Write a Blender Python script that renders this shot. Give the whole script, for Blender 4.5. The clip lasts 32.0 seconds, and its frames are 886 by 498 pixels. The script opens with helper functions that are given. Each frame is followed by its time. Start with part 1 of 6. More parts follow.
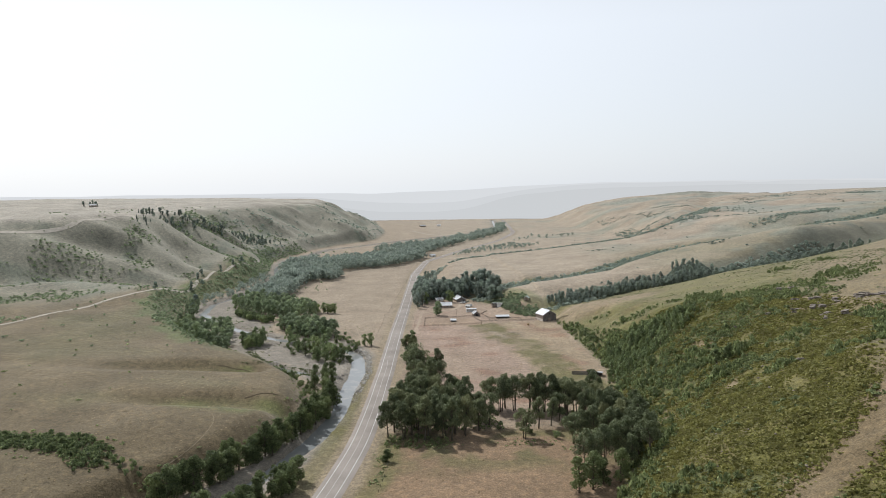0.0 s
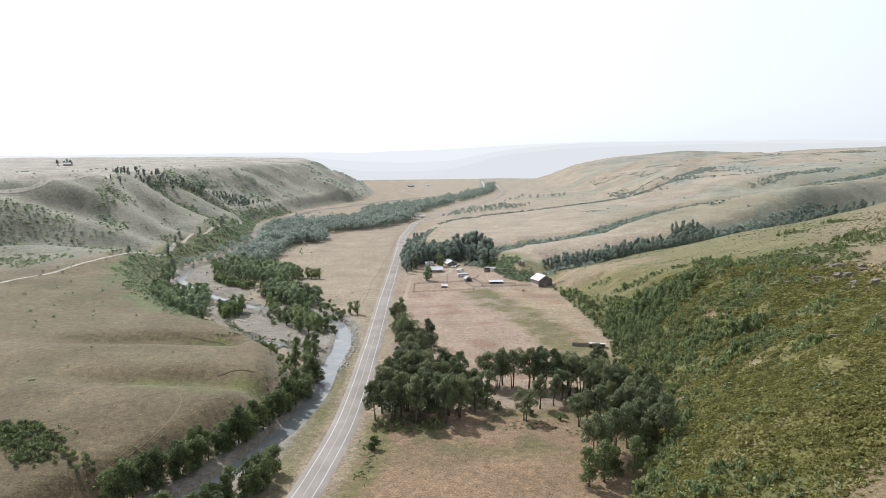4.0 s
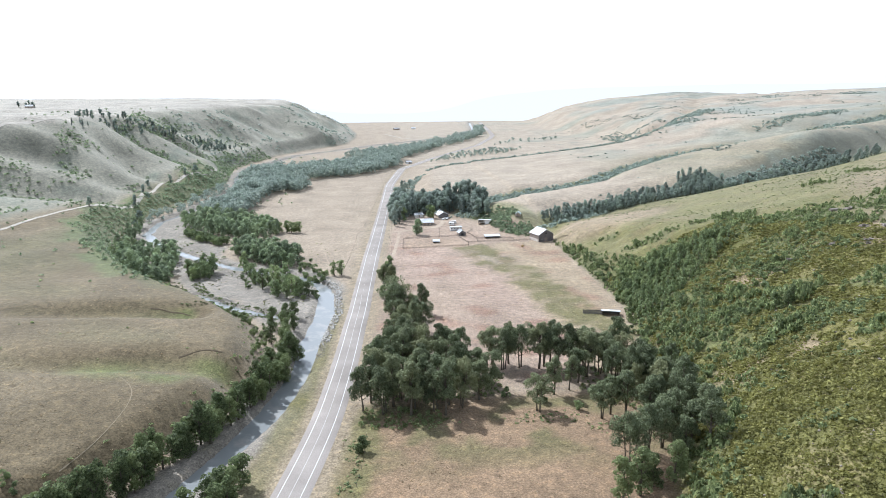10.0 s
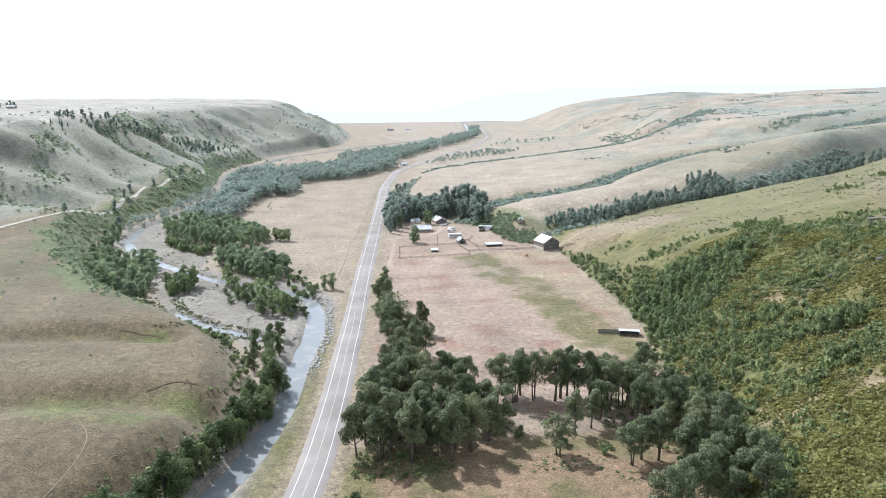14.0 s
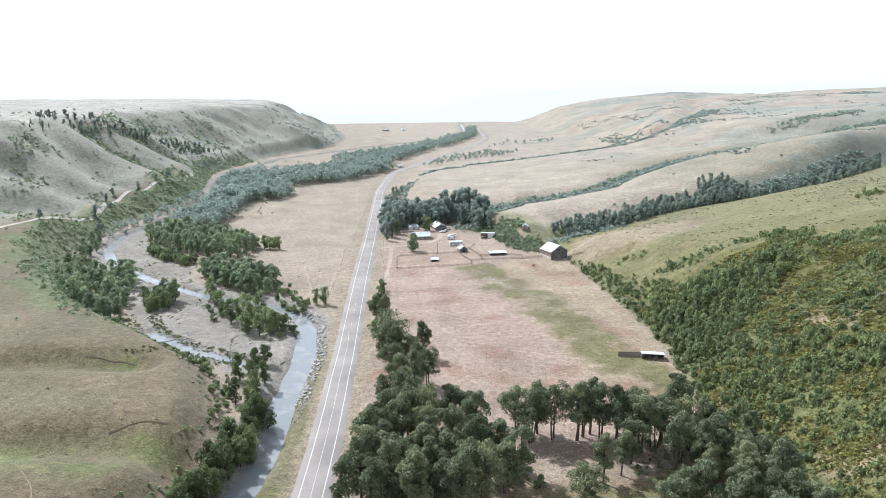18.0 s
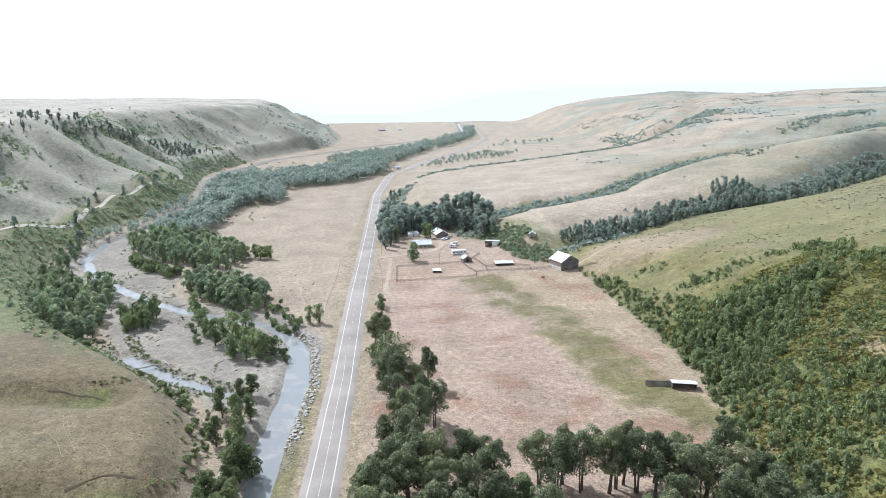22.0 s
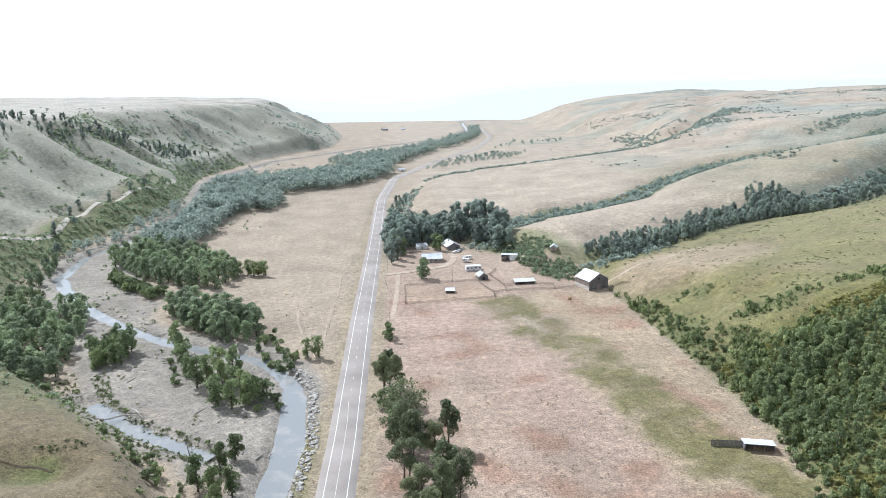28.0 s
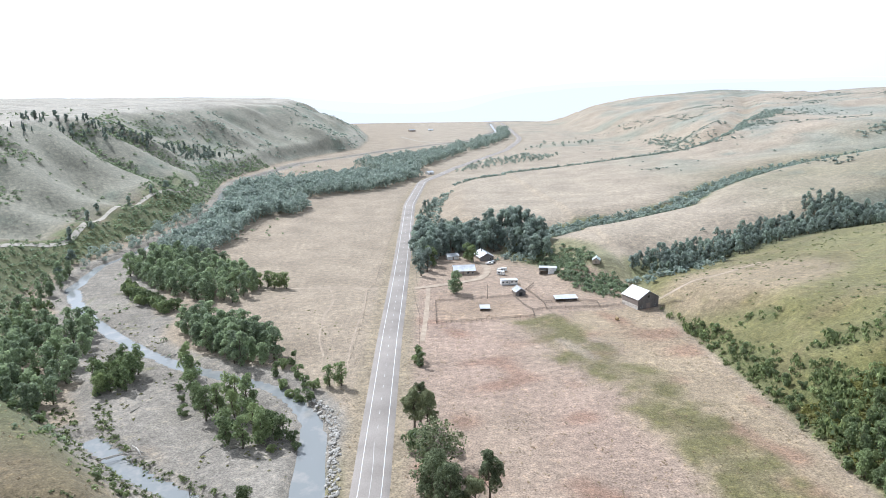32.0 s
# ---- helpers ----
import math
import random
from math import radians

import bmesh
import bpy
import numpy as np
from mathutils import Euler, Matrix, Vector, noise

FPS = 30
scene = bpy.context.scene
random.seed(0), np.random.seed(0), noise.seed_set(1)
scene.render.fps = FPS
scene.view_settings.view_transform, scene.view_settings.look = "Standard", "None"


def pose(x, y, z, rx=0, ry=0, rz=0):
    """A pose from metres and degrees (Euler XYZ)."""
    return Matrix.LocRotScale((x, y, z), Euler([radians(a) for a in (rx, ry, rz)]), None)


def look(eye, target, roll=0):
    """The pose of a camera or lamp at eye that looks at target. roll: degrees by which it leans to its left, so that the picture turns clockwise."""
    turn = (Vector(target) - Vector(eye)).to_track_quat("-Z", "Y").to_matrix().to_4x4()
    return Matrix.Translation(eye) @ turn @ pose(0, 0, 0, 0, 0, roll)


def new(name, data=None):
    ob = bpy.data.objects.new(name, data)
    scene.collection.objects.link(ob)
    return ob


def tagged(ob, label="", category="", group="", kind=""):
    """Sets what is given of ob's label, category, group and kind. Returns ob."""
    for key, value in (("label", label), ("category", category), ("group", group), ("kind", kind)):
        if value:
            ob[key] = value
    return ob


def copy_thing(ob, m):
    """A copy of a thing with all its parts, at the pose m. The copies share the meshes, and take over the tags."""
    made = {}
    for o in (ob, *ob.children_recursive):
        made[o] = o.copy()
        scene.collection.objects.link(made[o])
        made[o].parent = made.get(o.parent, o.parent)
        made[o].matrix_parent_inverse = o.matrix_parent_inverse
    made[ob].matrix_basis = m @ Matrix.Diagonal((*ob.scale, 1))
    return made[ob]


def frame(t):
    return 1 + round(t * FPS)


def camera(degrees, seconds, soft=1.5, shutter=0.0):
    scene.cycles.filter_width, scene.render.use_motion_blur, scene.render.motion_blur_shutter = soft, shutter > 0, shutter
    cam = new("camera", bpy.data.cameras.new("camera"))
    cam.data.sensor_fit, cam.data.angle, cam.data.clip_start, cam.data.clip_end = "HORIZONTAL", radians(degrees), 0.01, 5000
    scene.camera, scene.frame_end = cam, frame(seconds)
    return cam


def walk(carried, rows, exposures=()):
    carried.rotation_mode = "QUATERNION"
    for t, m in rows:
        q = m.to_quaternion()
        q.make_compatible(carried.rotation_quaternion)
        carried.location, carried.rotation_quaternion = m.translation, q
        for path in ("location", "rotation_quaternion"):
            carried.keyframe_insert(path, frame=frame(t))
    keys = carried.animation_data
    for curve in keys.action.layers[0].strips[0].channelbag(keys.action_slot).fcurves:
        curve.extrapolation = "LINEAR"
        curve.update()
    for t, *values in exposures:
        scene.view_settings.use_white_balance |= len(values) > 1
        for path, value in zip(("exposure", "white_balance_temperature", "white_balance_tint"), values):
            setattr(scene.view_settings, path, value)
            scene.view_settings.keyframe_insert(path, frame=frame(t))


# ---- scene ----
cam = camera(66.2, 32.0, soft=0.65)
PATH = [
    (0, (36.039, -20.433, 124.368), (36.154, -18.444, 124.19), -0.7),
    (1, (36.283, -11.459, 124.245), (36.407, -9.475, 124.03), -0.8),
    (2, (36.495, -2.309, 123.601), (36.626, -0.328, 123.357), -0.6),
    (3, (36.168, 5.975, 123.506), (36.308, 7.951, 123.234), -0.6),
    (3.5, (36.168, 10.668, 122.86), (36.312, 12.642, 122.577), -0.6),
    (5.5, (36.054, 27.651, 122.867), (36.212, 29.616, 122.526), -0.6),
    (6, (35.692, 32.026, 122.792), (35.855, 33.987, 122.435), -0.6),
    (7, (35.678, 40.558, 122.742), (35.847, 42.513, 122.357), -0.6),
    (8, (35.518, 49.313, 122.315), (35.693, 51.262, 121.903), -0.6),
    (9, (35.272, 58.057, 122.422), (35.453, 59.999, 121.978), -0.6),
    (9.5, (35.206, 62.161, 122.182), (35.389, 64.1, 121.725), -0.6),
    (10, (34.865, 66.523, 122.511), (35.051, 68.461, 122.051), -0.6),
    (11, (35.016, 75.297, 122.334), (35.206, 77.234, 121.874), -0.6),
    (12, (34.779, 84.055, 122.026), (34.974, 85.991, 121.567), -0.6),
    (13, (34.599, 92.906, 121.703), (34.799, 94.842, 121.243), -0.6),
    (14, (34.546, 102.027, 121.194), (34.75, 103.963, 120.735), -0.6),
    (14.5, (34.572, 106.685, 121.072), (34.777, 108.621, 120.612), -0.6),
    (16.5, (34.381, 123.814, 120.443), (34.594, 125.749, 119.984), -0.6),
    (17, (34.46, 127.888, 120.169), (34.674, 129.823, 119.711), -0.6),
    (18, (34.323, 135.936, 119.878), (34.541, 137.871, 119.42), -0.6),
    (19, (33.996, 144.124, 120.319), (34.218, 146.057, 119.859), -0.6),
    (20, (33.62, 152.411, 120.087), (33.846, 154.344, 119.627), -0.6),
    (21, (33.484, 160.959, 119.773), (33.712, 162.892, 119.313), -0.6),
    (22, (33.474, 169.275, 119.774), (33.704, 171.207, 119.314), -0.6),
    (23, (33.443, 177.869, 119.781), (33.676, 179.801, 119.32), -0.6),
    (24, (33.393, 186.082, 119.477), (33.627, 188.014, 119.017), -0.6),
    (25, (33.143, 193.97, 119.755), (33.381, 195.902, 119.293), -0.6),
    (25.5, (32.706, 197.919, 119.901), (32.946, 199.85, 119.439), -0.6),
    (27.5, (32.411, 214.606, 119.97), (32.653, 216.536, 119.506), -0.6),
    (28, (32.107, 219.018, 120.045), (32.332, 220.95, 119.58), -0.7),
    (28.5, (32.142, 223.043, 120.087), (32.338, 224.978, 119.622), -0.7),
    (29, (32.23, 227.37, 120.241), (32.394, 229.308, 119.774), -0.8),
    (29.5, (32.073, 231.632, 119.844), (32.217, 233.572, 119.379), -0.8),
    (30, (31.955, 235.985, 119.874), (32.1, 237.925, 119.409), -0.8),
    (31, (31.501, 244.415, 119.452), (31.649, 246.355, 118.989), -0.7),
    (32, (30.944, 252.713, 119.298), (31.095, 254.653, 118.836), -0.7),
]
walk(cam, [(t, look(eye, target, roll)) for t, eye, target, roll in PATH],
     [(0, -0.46, 6150, 10), (3.5, -0.17, 6050, 10), (5.5, 0.02, 5880, 10), (9.5, 0.29, 5560, 10), (32, 0.22, 5560, 10)])

# ---- light ----
SUN_AZ, SUN_EL = 129.0, 47.0  # degrees from +x, and above the horizon
world = bpy.data.worlds.new("world")
scene.world = world
world.use_nodes = True
wn = world.node_tree.nodes
sky = wn.new("ShaderNodeTexSky")
sky.sky_type, sky.sun_disc = "NISHITA", False
sky.sun_elevation, sky.sun_rotation = radians(SUN_EL), radians(90 - SUN_AZ)
sky.dust_density, sky.air_density, sky.ozone_density = 2.0, 1.0, 1.0
smoke = wn.new("ShaderNodeMix")  # a smoky sky: most of it is even, pale scatter
smoke.data_type = "RGBA"
smoke.inputs["Factor"].default_value = 0.78
# smoke scatters forwards: the sky is palest round the sun
sun_way = Vector((math.cos(radians(SUN_AZ)), math.sin(radians(SUN_AZ)), math.tan(radians(SUN_EL)))).normalized()
way, facing, spread = wn.new("ShaderNodeTexCoord"), wn.new("ShaderNodeVectorMath"), wn.new("ShaderNodeMapRange")
facing.operation = "DOT_PRODUCT"
facing.inputs[1].default_value = sun_way
spread.inputs["From Min"].default_value, spread.inputs["From Max"].default_value = -0.4, 0.85
pale = wn.new("ShaderNodeMix")
pale.data_type = "RGBA"
pale.inputs[6].default_value, pale.inputs[7].default_value = (5.6, 6.0, 6.4, 1), (13.6, 13.7, 13.6, 1)
world.node_tree.links.new(way.outputs["Generated"], facing.inputs[0])
world.node_tree.links.new(facing.outputs["Value"], spread.inputs["Value"])
world.node_tree.links.new(spread.outputs["Result"], pale.inputs["Factor"])
world.node_tree.links.new(pale.outputs[2], smoke.inputs[7])
wn["Background"].inputs["Strength"].default_value = 0.12
world.node_tree.links.new(sky.outputs[0], smoke.inputs[6])
# the smoke lies low: the sky overhead is darker than that near the horizon
split, thin = wn.new("ShaderNodeSeparateXYZ"), wn.new("ShaderNodeMapRange")
thin.inputs["From Min"].default_value, thin.inputs["From Max"].default_value = 0.22, 0.85
thin.inputs["To Min"].default_value, thin.inputs["To Max"].default_value = 1.0, 0.42
dim = wn.new("ShaderNodeVectorMath")
dim.operation = "SCALE"
world.node_tree.links.new(way.outputs["Generated"], split.inputs[0])
world.node_tree.links.new(split.outputs["Z"], thin.inputs["Value"])
world.node_tree.links.new(smoke.outputs[2], dim.inputs[0])
world.node_tree.links.new(thin.outputs["Result"], dim.inputs["Scale"])
world.node_tree.links.new(dim.outputs["Vector"], wn["Background"].inputs["Color"])
sun = new("sun", bpy.data.lights.new("sun", "SUN"))
sun.data.energy, sun.data.angle, sun.data.color = 4.7, radians(1.5), (1.0, 0.965, 0.91)
sun.matrix_world = look((math.cos(radians(SUN_AZ)), math.sin(radians(SUN_AZ)), math.tan(radians(SUN_EL))), (0, 0, 0))


# ---- the lie of the land ----
def sstep(v):
    v = np.clip(v, 0.0, 1.0)
    return v * v * (3 - 2 * v)


def line(v, knots, soft=14.0):
    """A bent line through (v, value) knots, its bends rounded."""
    ks = np.array(knots, float)
    return sum(np.interp(v + o * soft, ks[:, 0], ks[:, 1]) for o in (-2, -1, 0, 1, 2)) / 5


def smin(a, b, k):
    h = np.clip(0.5 + 0.5 * (b - a) / k, 0, 1)
    return b * (1 - h) + a * h - k * h * (1 - h)


def value_noise(x, y, size, seed):
    """Smooth noise in -1..1 with features of the given size."""
    rng = np.random.RandomState(seed)
    table = rng.uniform(-1, 1, (128, 128))
    u, v = x / size, y / size
    i, j = np.floor(u).astype(int), np.floor(v).astype(int)
    f, h = sstep(u - i), sstep(v - j)
    t = lambda a, b: table[a % 128, b % 128]
    return (t(i, j) * (1 - f) + t(i + 1, j) * f) * (1 - h) + (t(i, j + 1) * (1 - f) + t(i + 1, j + 1) * f) * h


def near_path(x, y, pts):
    """Distance to a bent path, and the share of its length up to the nearest place."""
    best, share = np.full(np.shape(x), 1e9), np.zeros(np.shape(x))
    p = np.array(pts, float)
    runs = np.hypot(*np.diff(p, axis=0).T)
    total, gone = runs.sum(), 0.0
    for a, b, run in zip(p[:-1], p[1:], runs):
        t = np.clip(((x - a[0]) * (b[0] - a[0]) + (y - a[1]) * (b[1] - a[1])) / run**2, 0, 1)
        d = np.hypot(x - a[0] - t * (b[0] - a[0]), y - a[1] - t * (b[1] - a[1]))
        share = np.where(d < best, (gone + t * run) / total, share)
        best = np.minimum(best, d)
        gone += run
    return best, share


ROAD = [(-52, 60), (-20, 165), (2, 243), (9, 282), (13, 309), (16.6, 351), (18.9, 385), (20.6, 417), (22, 434), (23.4, 465), (25.2, 500), (28.6, 567), (31, 605), (34.8, 667), (38.8, 735), (51, 960), (74, 1140), (103, 1210), (132, 1290),
        (200, 1440), (259, 1570), (322, 1780), (345, 1880), (378, 2180), (412, 2530), (418, 2600)]
RIVER = [(-140, 170), (-80, 208), (-52, 236), (-33, 260), (-20, 290), (-11, 315), (-6.5, 335), (-2.3, 358), (-2, 390), (0, 420), (2.6, 440), (2.2, 460), (1.2, 478), (-2, 493), (-9, 506), (-19, 519), (-42, 534), (-66, 548), (-88, 567), (-112, 593), (-136, 622),
         (-153, 647), (-171, 682), (-176, 737), (-168, 763), (-150, 860), (-145, 950), (-170, 1080), (-172, 1180), (-120, 1390), (40, 1620), (240, 1850), (330, 2150), (380, 2600)]
SIDE = [(-20, 433), (-29, 438.5), (-39, 446), (-52, 455.5), (-64, 467), (-70, 474), (-83, 486)]  # the still side arm
LEFT_FOOT = [(-400, -140), (150, -112), (215, -86), (262, -48), (310, -24), (345, -15), (400, -20), (432, -36), (465, -72), (500, -100), (545, -132), (600, -165), (660, -186),
             (720, -190), (800, -182), (900, -165), (1000, -165), (1180, -190), (1390, -145), (1480, -108), (1640, -25), (1850, -10), (2050, -15), (2200, -50), (2400, -160), (2900, -420), (5000, -900)]
HILL_FOOT = [(-400, -320), (300, -290), (520, -270), (580, -255), (640, -238), (770, -207), (850, -200), (1000, -182), (1180, -205), (1390, -160), (1480, -120), (1640, -32), (1850, -18), (2050, -22), (2200, -58), (2400, -170), (2900, -430), (5000, -900)]
RIGHT_FOOT = [(-400, 60), (150, 88), (204, 101), (238, 119), (268, 138), (315, 153), (357, 159), (400, 170), (430, 175), (600, 177), (640, 182), (900, 182)]
GULLY = [(100, 640), (180, 652), (235, 667), (267, 684), (307, 702), (352, 708), (403, 708), (470, 738), (540, 772), (640, 830), (800, 920), (1200, 1130), (5000, 2400)]
BRUSH = [(118, 712), (140, 745), (165, 768), (215, 786), (280, 816), (318, 858), (362, 890), (405, 915), (450, 925), (510, 925), (600, 945), (760, 1010), (900, 1085)]


def road_x(y):
    return line(y, [(b, a) for a, b in ROAD], 9.0)


def height(x, y):
    """The ground's height over the valley floor, in metres."""
    x, y = np.asarray(x, float), np.asarray(y, float)
    z = 0.25 * value_noise(x, y, 40, 1) + 0.10 * value_noise(x, y, 9, 2)
    # west: a bench over the river, then the slope up to the plateau
    foot, hill = line(y, LEFT_FOOT), line(y, HILL_FOOT)
    d = foot - x
    tall = line(y, [(500, 10.5), (700, 21), (2000, 21)])
    span = np.maximum(foot - hill, 30)
    bench = tall * sstep(d / line(y, [(450, 22), (700, 38)])) + np.clip(d / span, 0, 1) * (22 - tall) * 0.95
    wide = line(y, [(700, 400), (800, 320), (900, 190), (1010, 165), (1500, 190), (2000, 210), (5000, 500)], 20)
    u = (hill - x) / wide
    spur = value_noise(x * 0.35 + y * 0.2, y, 95, 3) * 0.65 + value_noise(x * 0.5, y, 42, 4) * 0.35
    up = 72 * sstep(u + 0.24 * spur * sstep(u * 3) * (1 - sstep(u * 1.0 - 0.35)))
    roll = value_noise(x * 0.35, y, 30, 13) * 3.0 * sstep(u * 4) * sstep((y - 700) / 200) + value_noise(x, y, 75, 5) * 3.2 + value_noise(x, y, 30, 6) * 1.1
    west = bench + up + roll * sstep(d / 60) + np.maximum(hill - wide - x, 0) * 0.009
    west -= 5.5 * np.exp(-(near_path(x, y, [(-30, 340), (-60, 346), (-110, 338), (-170, 345)])[0] / 11) ** 2) * sstep((x + 150) / 75)
    west -= 5.5 * np.exp(-(near_path(x, y, [(-62, 412), (-100, 412), (-150, 402), (-220, 420)])[0] / 10) ** 2) * (0.25 + 0.75 * sstep((x + 175) / 75))
    west -= 14 * np.exp(-(near_path(x, y, [(-150, 735), (-235, 770), (-330, 760), (-420, 700)])[0] / 30) ** 2) * sstep(d / 60)
    for draw, deep in (([(-375, 990), (-312, 954), (-284, 941), (-241, 906), (-205, 895)], 9), ([(-290, 1115), (-230, 1121), (-195, 1150)], 10), ([(-330, 860), (-270, 835), (-215, 830)], 10), ([(-310, 1040), (-250, 1020), (-200, 1015)], 10)):
        west -= deep * np.exp(-(near_path(x, y, draw)[0] / 21) ** 2) * sstep(d / 60)
    z = z + np.where(d > 0, west, 0)
    # east: the steep spur beside the meadow
    e = x - line(y, RIGHT_FOOT)
    gy = line(x, GULLY)
    zg = 3 + 0.085 * np.maximum(x - 180, 0)
    rough = value_noise(x, y, 55, 7) * 3.5 + value_noise(x, y, 22, 8) * 2.0 + value_noise(x, y, 9, 9) * 0.95
    spur_e = 85 * np.tanh(0.62 * np.maximum(e, 0) / 85) + rough * sstep(e / 30)
    spur_e = smin(spur_e, zg + line(x, [(180, 0.155), (290, 0.17), (370, 0.30), (480, 0.30)], 15) * np.clip(gy - y, -30, 80) + 0.14 * np.maximum(gy - y - 80, 0), 6.0)
    spur_e = np.where(e > 0, np.maximum(spur_e, 0), 0)
    # north-east: the terrace behind the farm, and the hills that rise from it
    dn = y - line(x, [(60, 778), (100, 757), (128, 705), (160, 652), (180, 648), (235, 667), (267, 684), (307, 702), (352, 708), (403, 708), (470, 738), (540, 772), (640, 830), (800, 920), (1200, 1130), (5000, 2400)])
    east = line(x, [(205, 16), (310, 26), (410, 39), (480, 50), (590, 70), (700, 80), (900, 92), (1400, 112), (3000, 135)], 30) - 0.02 * np.clip(y - 850, 0, 400)
    fold = value_noise(x * 0.5 - y * 0.4, y * 0.8 + x * 0.5, 130, 10) * 9 + value_noise(x * 0.6 + y * 0.5, y, 70, 11) * 4.5
    east = east + fold * sstep((x - 330) / 250) + value_noise(x, y, 60, 12) * 0.8
    # the terrace breaks off to the valley floor; a side valley parts it from the farther bluffs
    brink = line(x, [(60, 1010), (110, 1055), (200, 1115), (300, 1135), (415, 1125), (480, 1140), (560, 1230), (700, 1420), (1000, 2000), (1300, 2700)], 20)
    east = east * (1 - sstep((y - brink) / line(x, [(300, 90), (600, 160), (1000, 420)], 20)))
    bluff = x - line(y, [(1100, 520), (1300, 490), (1400, 500), (1560, 545), (2200, 560), (2600, 600), (5000, 900)], 30)
    bluff = bluff + 50 * value_noise(x * 0.5, y, 210, 14) * sstep(bluff / 120) + 18 * value_noise(x * 0.5, y, 70, 15) * sstep(bluff / 60)
    far_e = line(bluff, [(-50, 0), (0, 1), (110, 50), (240, 78), (600, 100), (1500, 126), (4000, 140)], 12) * sstep((y - brink + 20) / 160)
    edge = line(y, [(700, 62), (800, 62), (900, 68), (1060, 82), (1140, 108), (5000, 120)], 20)
    north = zg * np.where(x > 180, 1, 0.4) + (np.maximum(east, far_e + fold * sstep(bluff / 150)) - zg * (1 - sstep((y - brink) / 90))) * sstep(dn / 58) - zg * np.where(x > 180, 1, 0.4) * sstep((y - brink) / 90)
    north = north * sstep((x - edge) / line(y, [(900, 34), (1150, 60)]))
    north -= 7.5 * np.exp(-(near_path(x, y, BRUSH)[0] / 20) ** 2) * sstep(dn / 40) * sstep((x - 110) / 50)
    ne = np.where(dn > -40, np.maximum(north, 0), 0) * sstep((dn + 6) / 12)
    z = z + np.where(dn > 0, np.maximum(ne, np.where(dn < 40, spur_e * (1 - sstep(dn / 40)), 0)), spur_e)
    far = np.hypot(x, y)
    z = np.where(far > 2700, np.minimum(z, -4), z)  # the land beyond lies behind the rims
    z = z + 10 * np.exp(-((x - 163) ** 2 + (y - 669) ** 2) / 21.0**2)  # the cabin's knoll
    # the river's beds
    for path, half, deep in ((RIVER, line(y, [(250, 3.4), (290, 3.8), (315, 4.8), (358, 4.2), (390, 5.0), (425, 6.0), (445, 5.2), (478, 4.2), (506, 3.0), (548, 3.0), (600, 3.3), (700, 3.4)], 6), 3.2), (SIDE, 3.4, 2.9)):
        dr = near_path(x, y, path)[0]
        z = z - (np.minimum(z, 3) + deep) * (1 - sstep((dr - half * 0.75) / (half * 0.75)))
    bars = 1 - sstep((near_path(x, y, [(-34, 482), (-60, 510), (-98, 555), (-130, 612), (-150, 680)])[0] - 22) / 25)
    z = z - 1.1 * bars * (z > -0.8) * (d < 5)
    z = z + 1.25 * np.exp(-(near_path(x, y, [(-5, 402), (-6, 416), (-4, 428), (-6, 440)])[0] / 3.4) ** 2) * (z < -1)  # a shoal
    # the road's low bank
    dx = np.abs(near_path(x, y, ROAD)[0])
    clear = sstep((dx - line(y, [(1000, 6.5), (1200, 9), (1800, 12)])) / 9)
    z = np.where(y > 0, z * clear - line(y, [(1000, 0.35), (1300, 0.6)]) * (1 - clear), z)
    return z


def axis(parts):
    """Grid lines: from, to, step; steps may grow."""
    out = []
    for a, b, step, grow in parts:
        v = a
        while v < b:
            out.append(v)
            v += step
            step *= grow
    return out


gx = [-v for v in axis([(340, 5200, 6, 1.09)])][::-1] + axis([(-338, 430, 2.6, 1)]) + axis([(430, 5200, 4, 1.06)])
gy_lines = [-v for v in axis([(0, 900, 10, 1.15)])][::-1] + axis([(12, 150, 6, 1), (150, 640, 2.6, 1), (640, 1250, 4.2, 1), (1250, 2300, 6, 1.0), (2300, 2760, 14, 1.0), (2760, 5000, 60, 1.05)])
GX, GY = np.meshgrid(np.array(gx), np.array(gy_lines))
GZ = height(GX, GY)


def grid_mesh(name, X, Y, Z):
    n, m = X.shape
    idx = np.arange(n * m).reshape(n, m)
    faces = np.stack([idx[:-1, :-1], idx[:-1, 1:], idx[1:, 1:], idx[1:, :-1]], -1).reshape(-1, 4)
    me = bpy.data.meshes.new(name)
    me.from_pydata(np.stack([X, Y, Z], -1).reshape(-1, 3).tolist(), [], faces.tolist())
    me.shade_smooth()
    return me


def ground_at(x, y):
    return float(height(np.array([x]), np.array([y]))[0])

# ---- materials ----
def nodes_of(name):
    m = bpy.data.materials.new(name)
    m.use_nodes = True
    nt = m.node_tree
    return m, nt, nt.nodes["Principled BSDF"]


def noise_tex(nt, scale, detail=3.0, rough=0.55, coord="Object"):
    co = nt.nodes.new("ShaderNodeTexCoord")
    n = nt.nodes.new("ShaderNodeTexNoise")
    n.inputs["Scale"].default_value, n.inputs["Detail"].default_value, n.inputs["Roughness"].default_value = scale, detail, rough
    nt.links.new(co.outputs[coord], n.inputs["Vector"])
    return n.outputs["Fac"]


def ramp(nt, fac, lo, hi, a, b):
    r = nt.nodes.new("ShaderNodeMapRange")
    nt.links.new(fac, r.inputs["Value"])
    for key, v in (("From Min", lo), ("From Max", hi), ("To Min", a), ("To Max", b)):
        r.inputs[key].default_value = v
    return r.outputs["Result"]


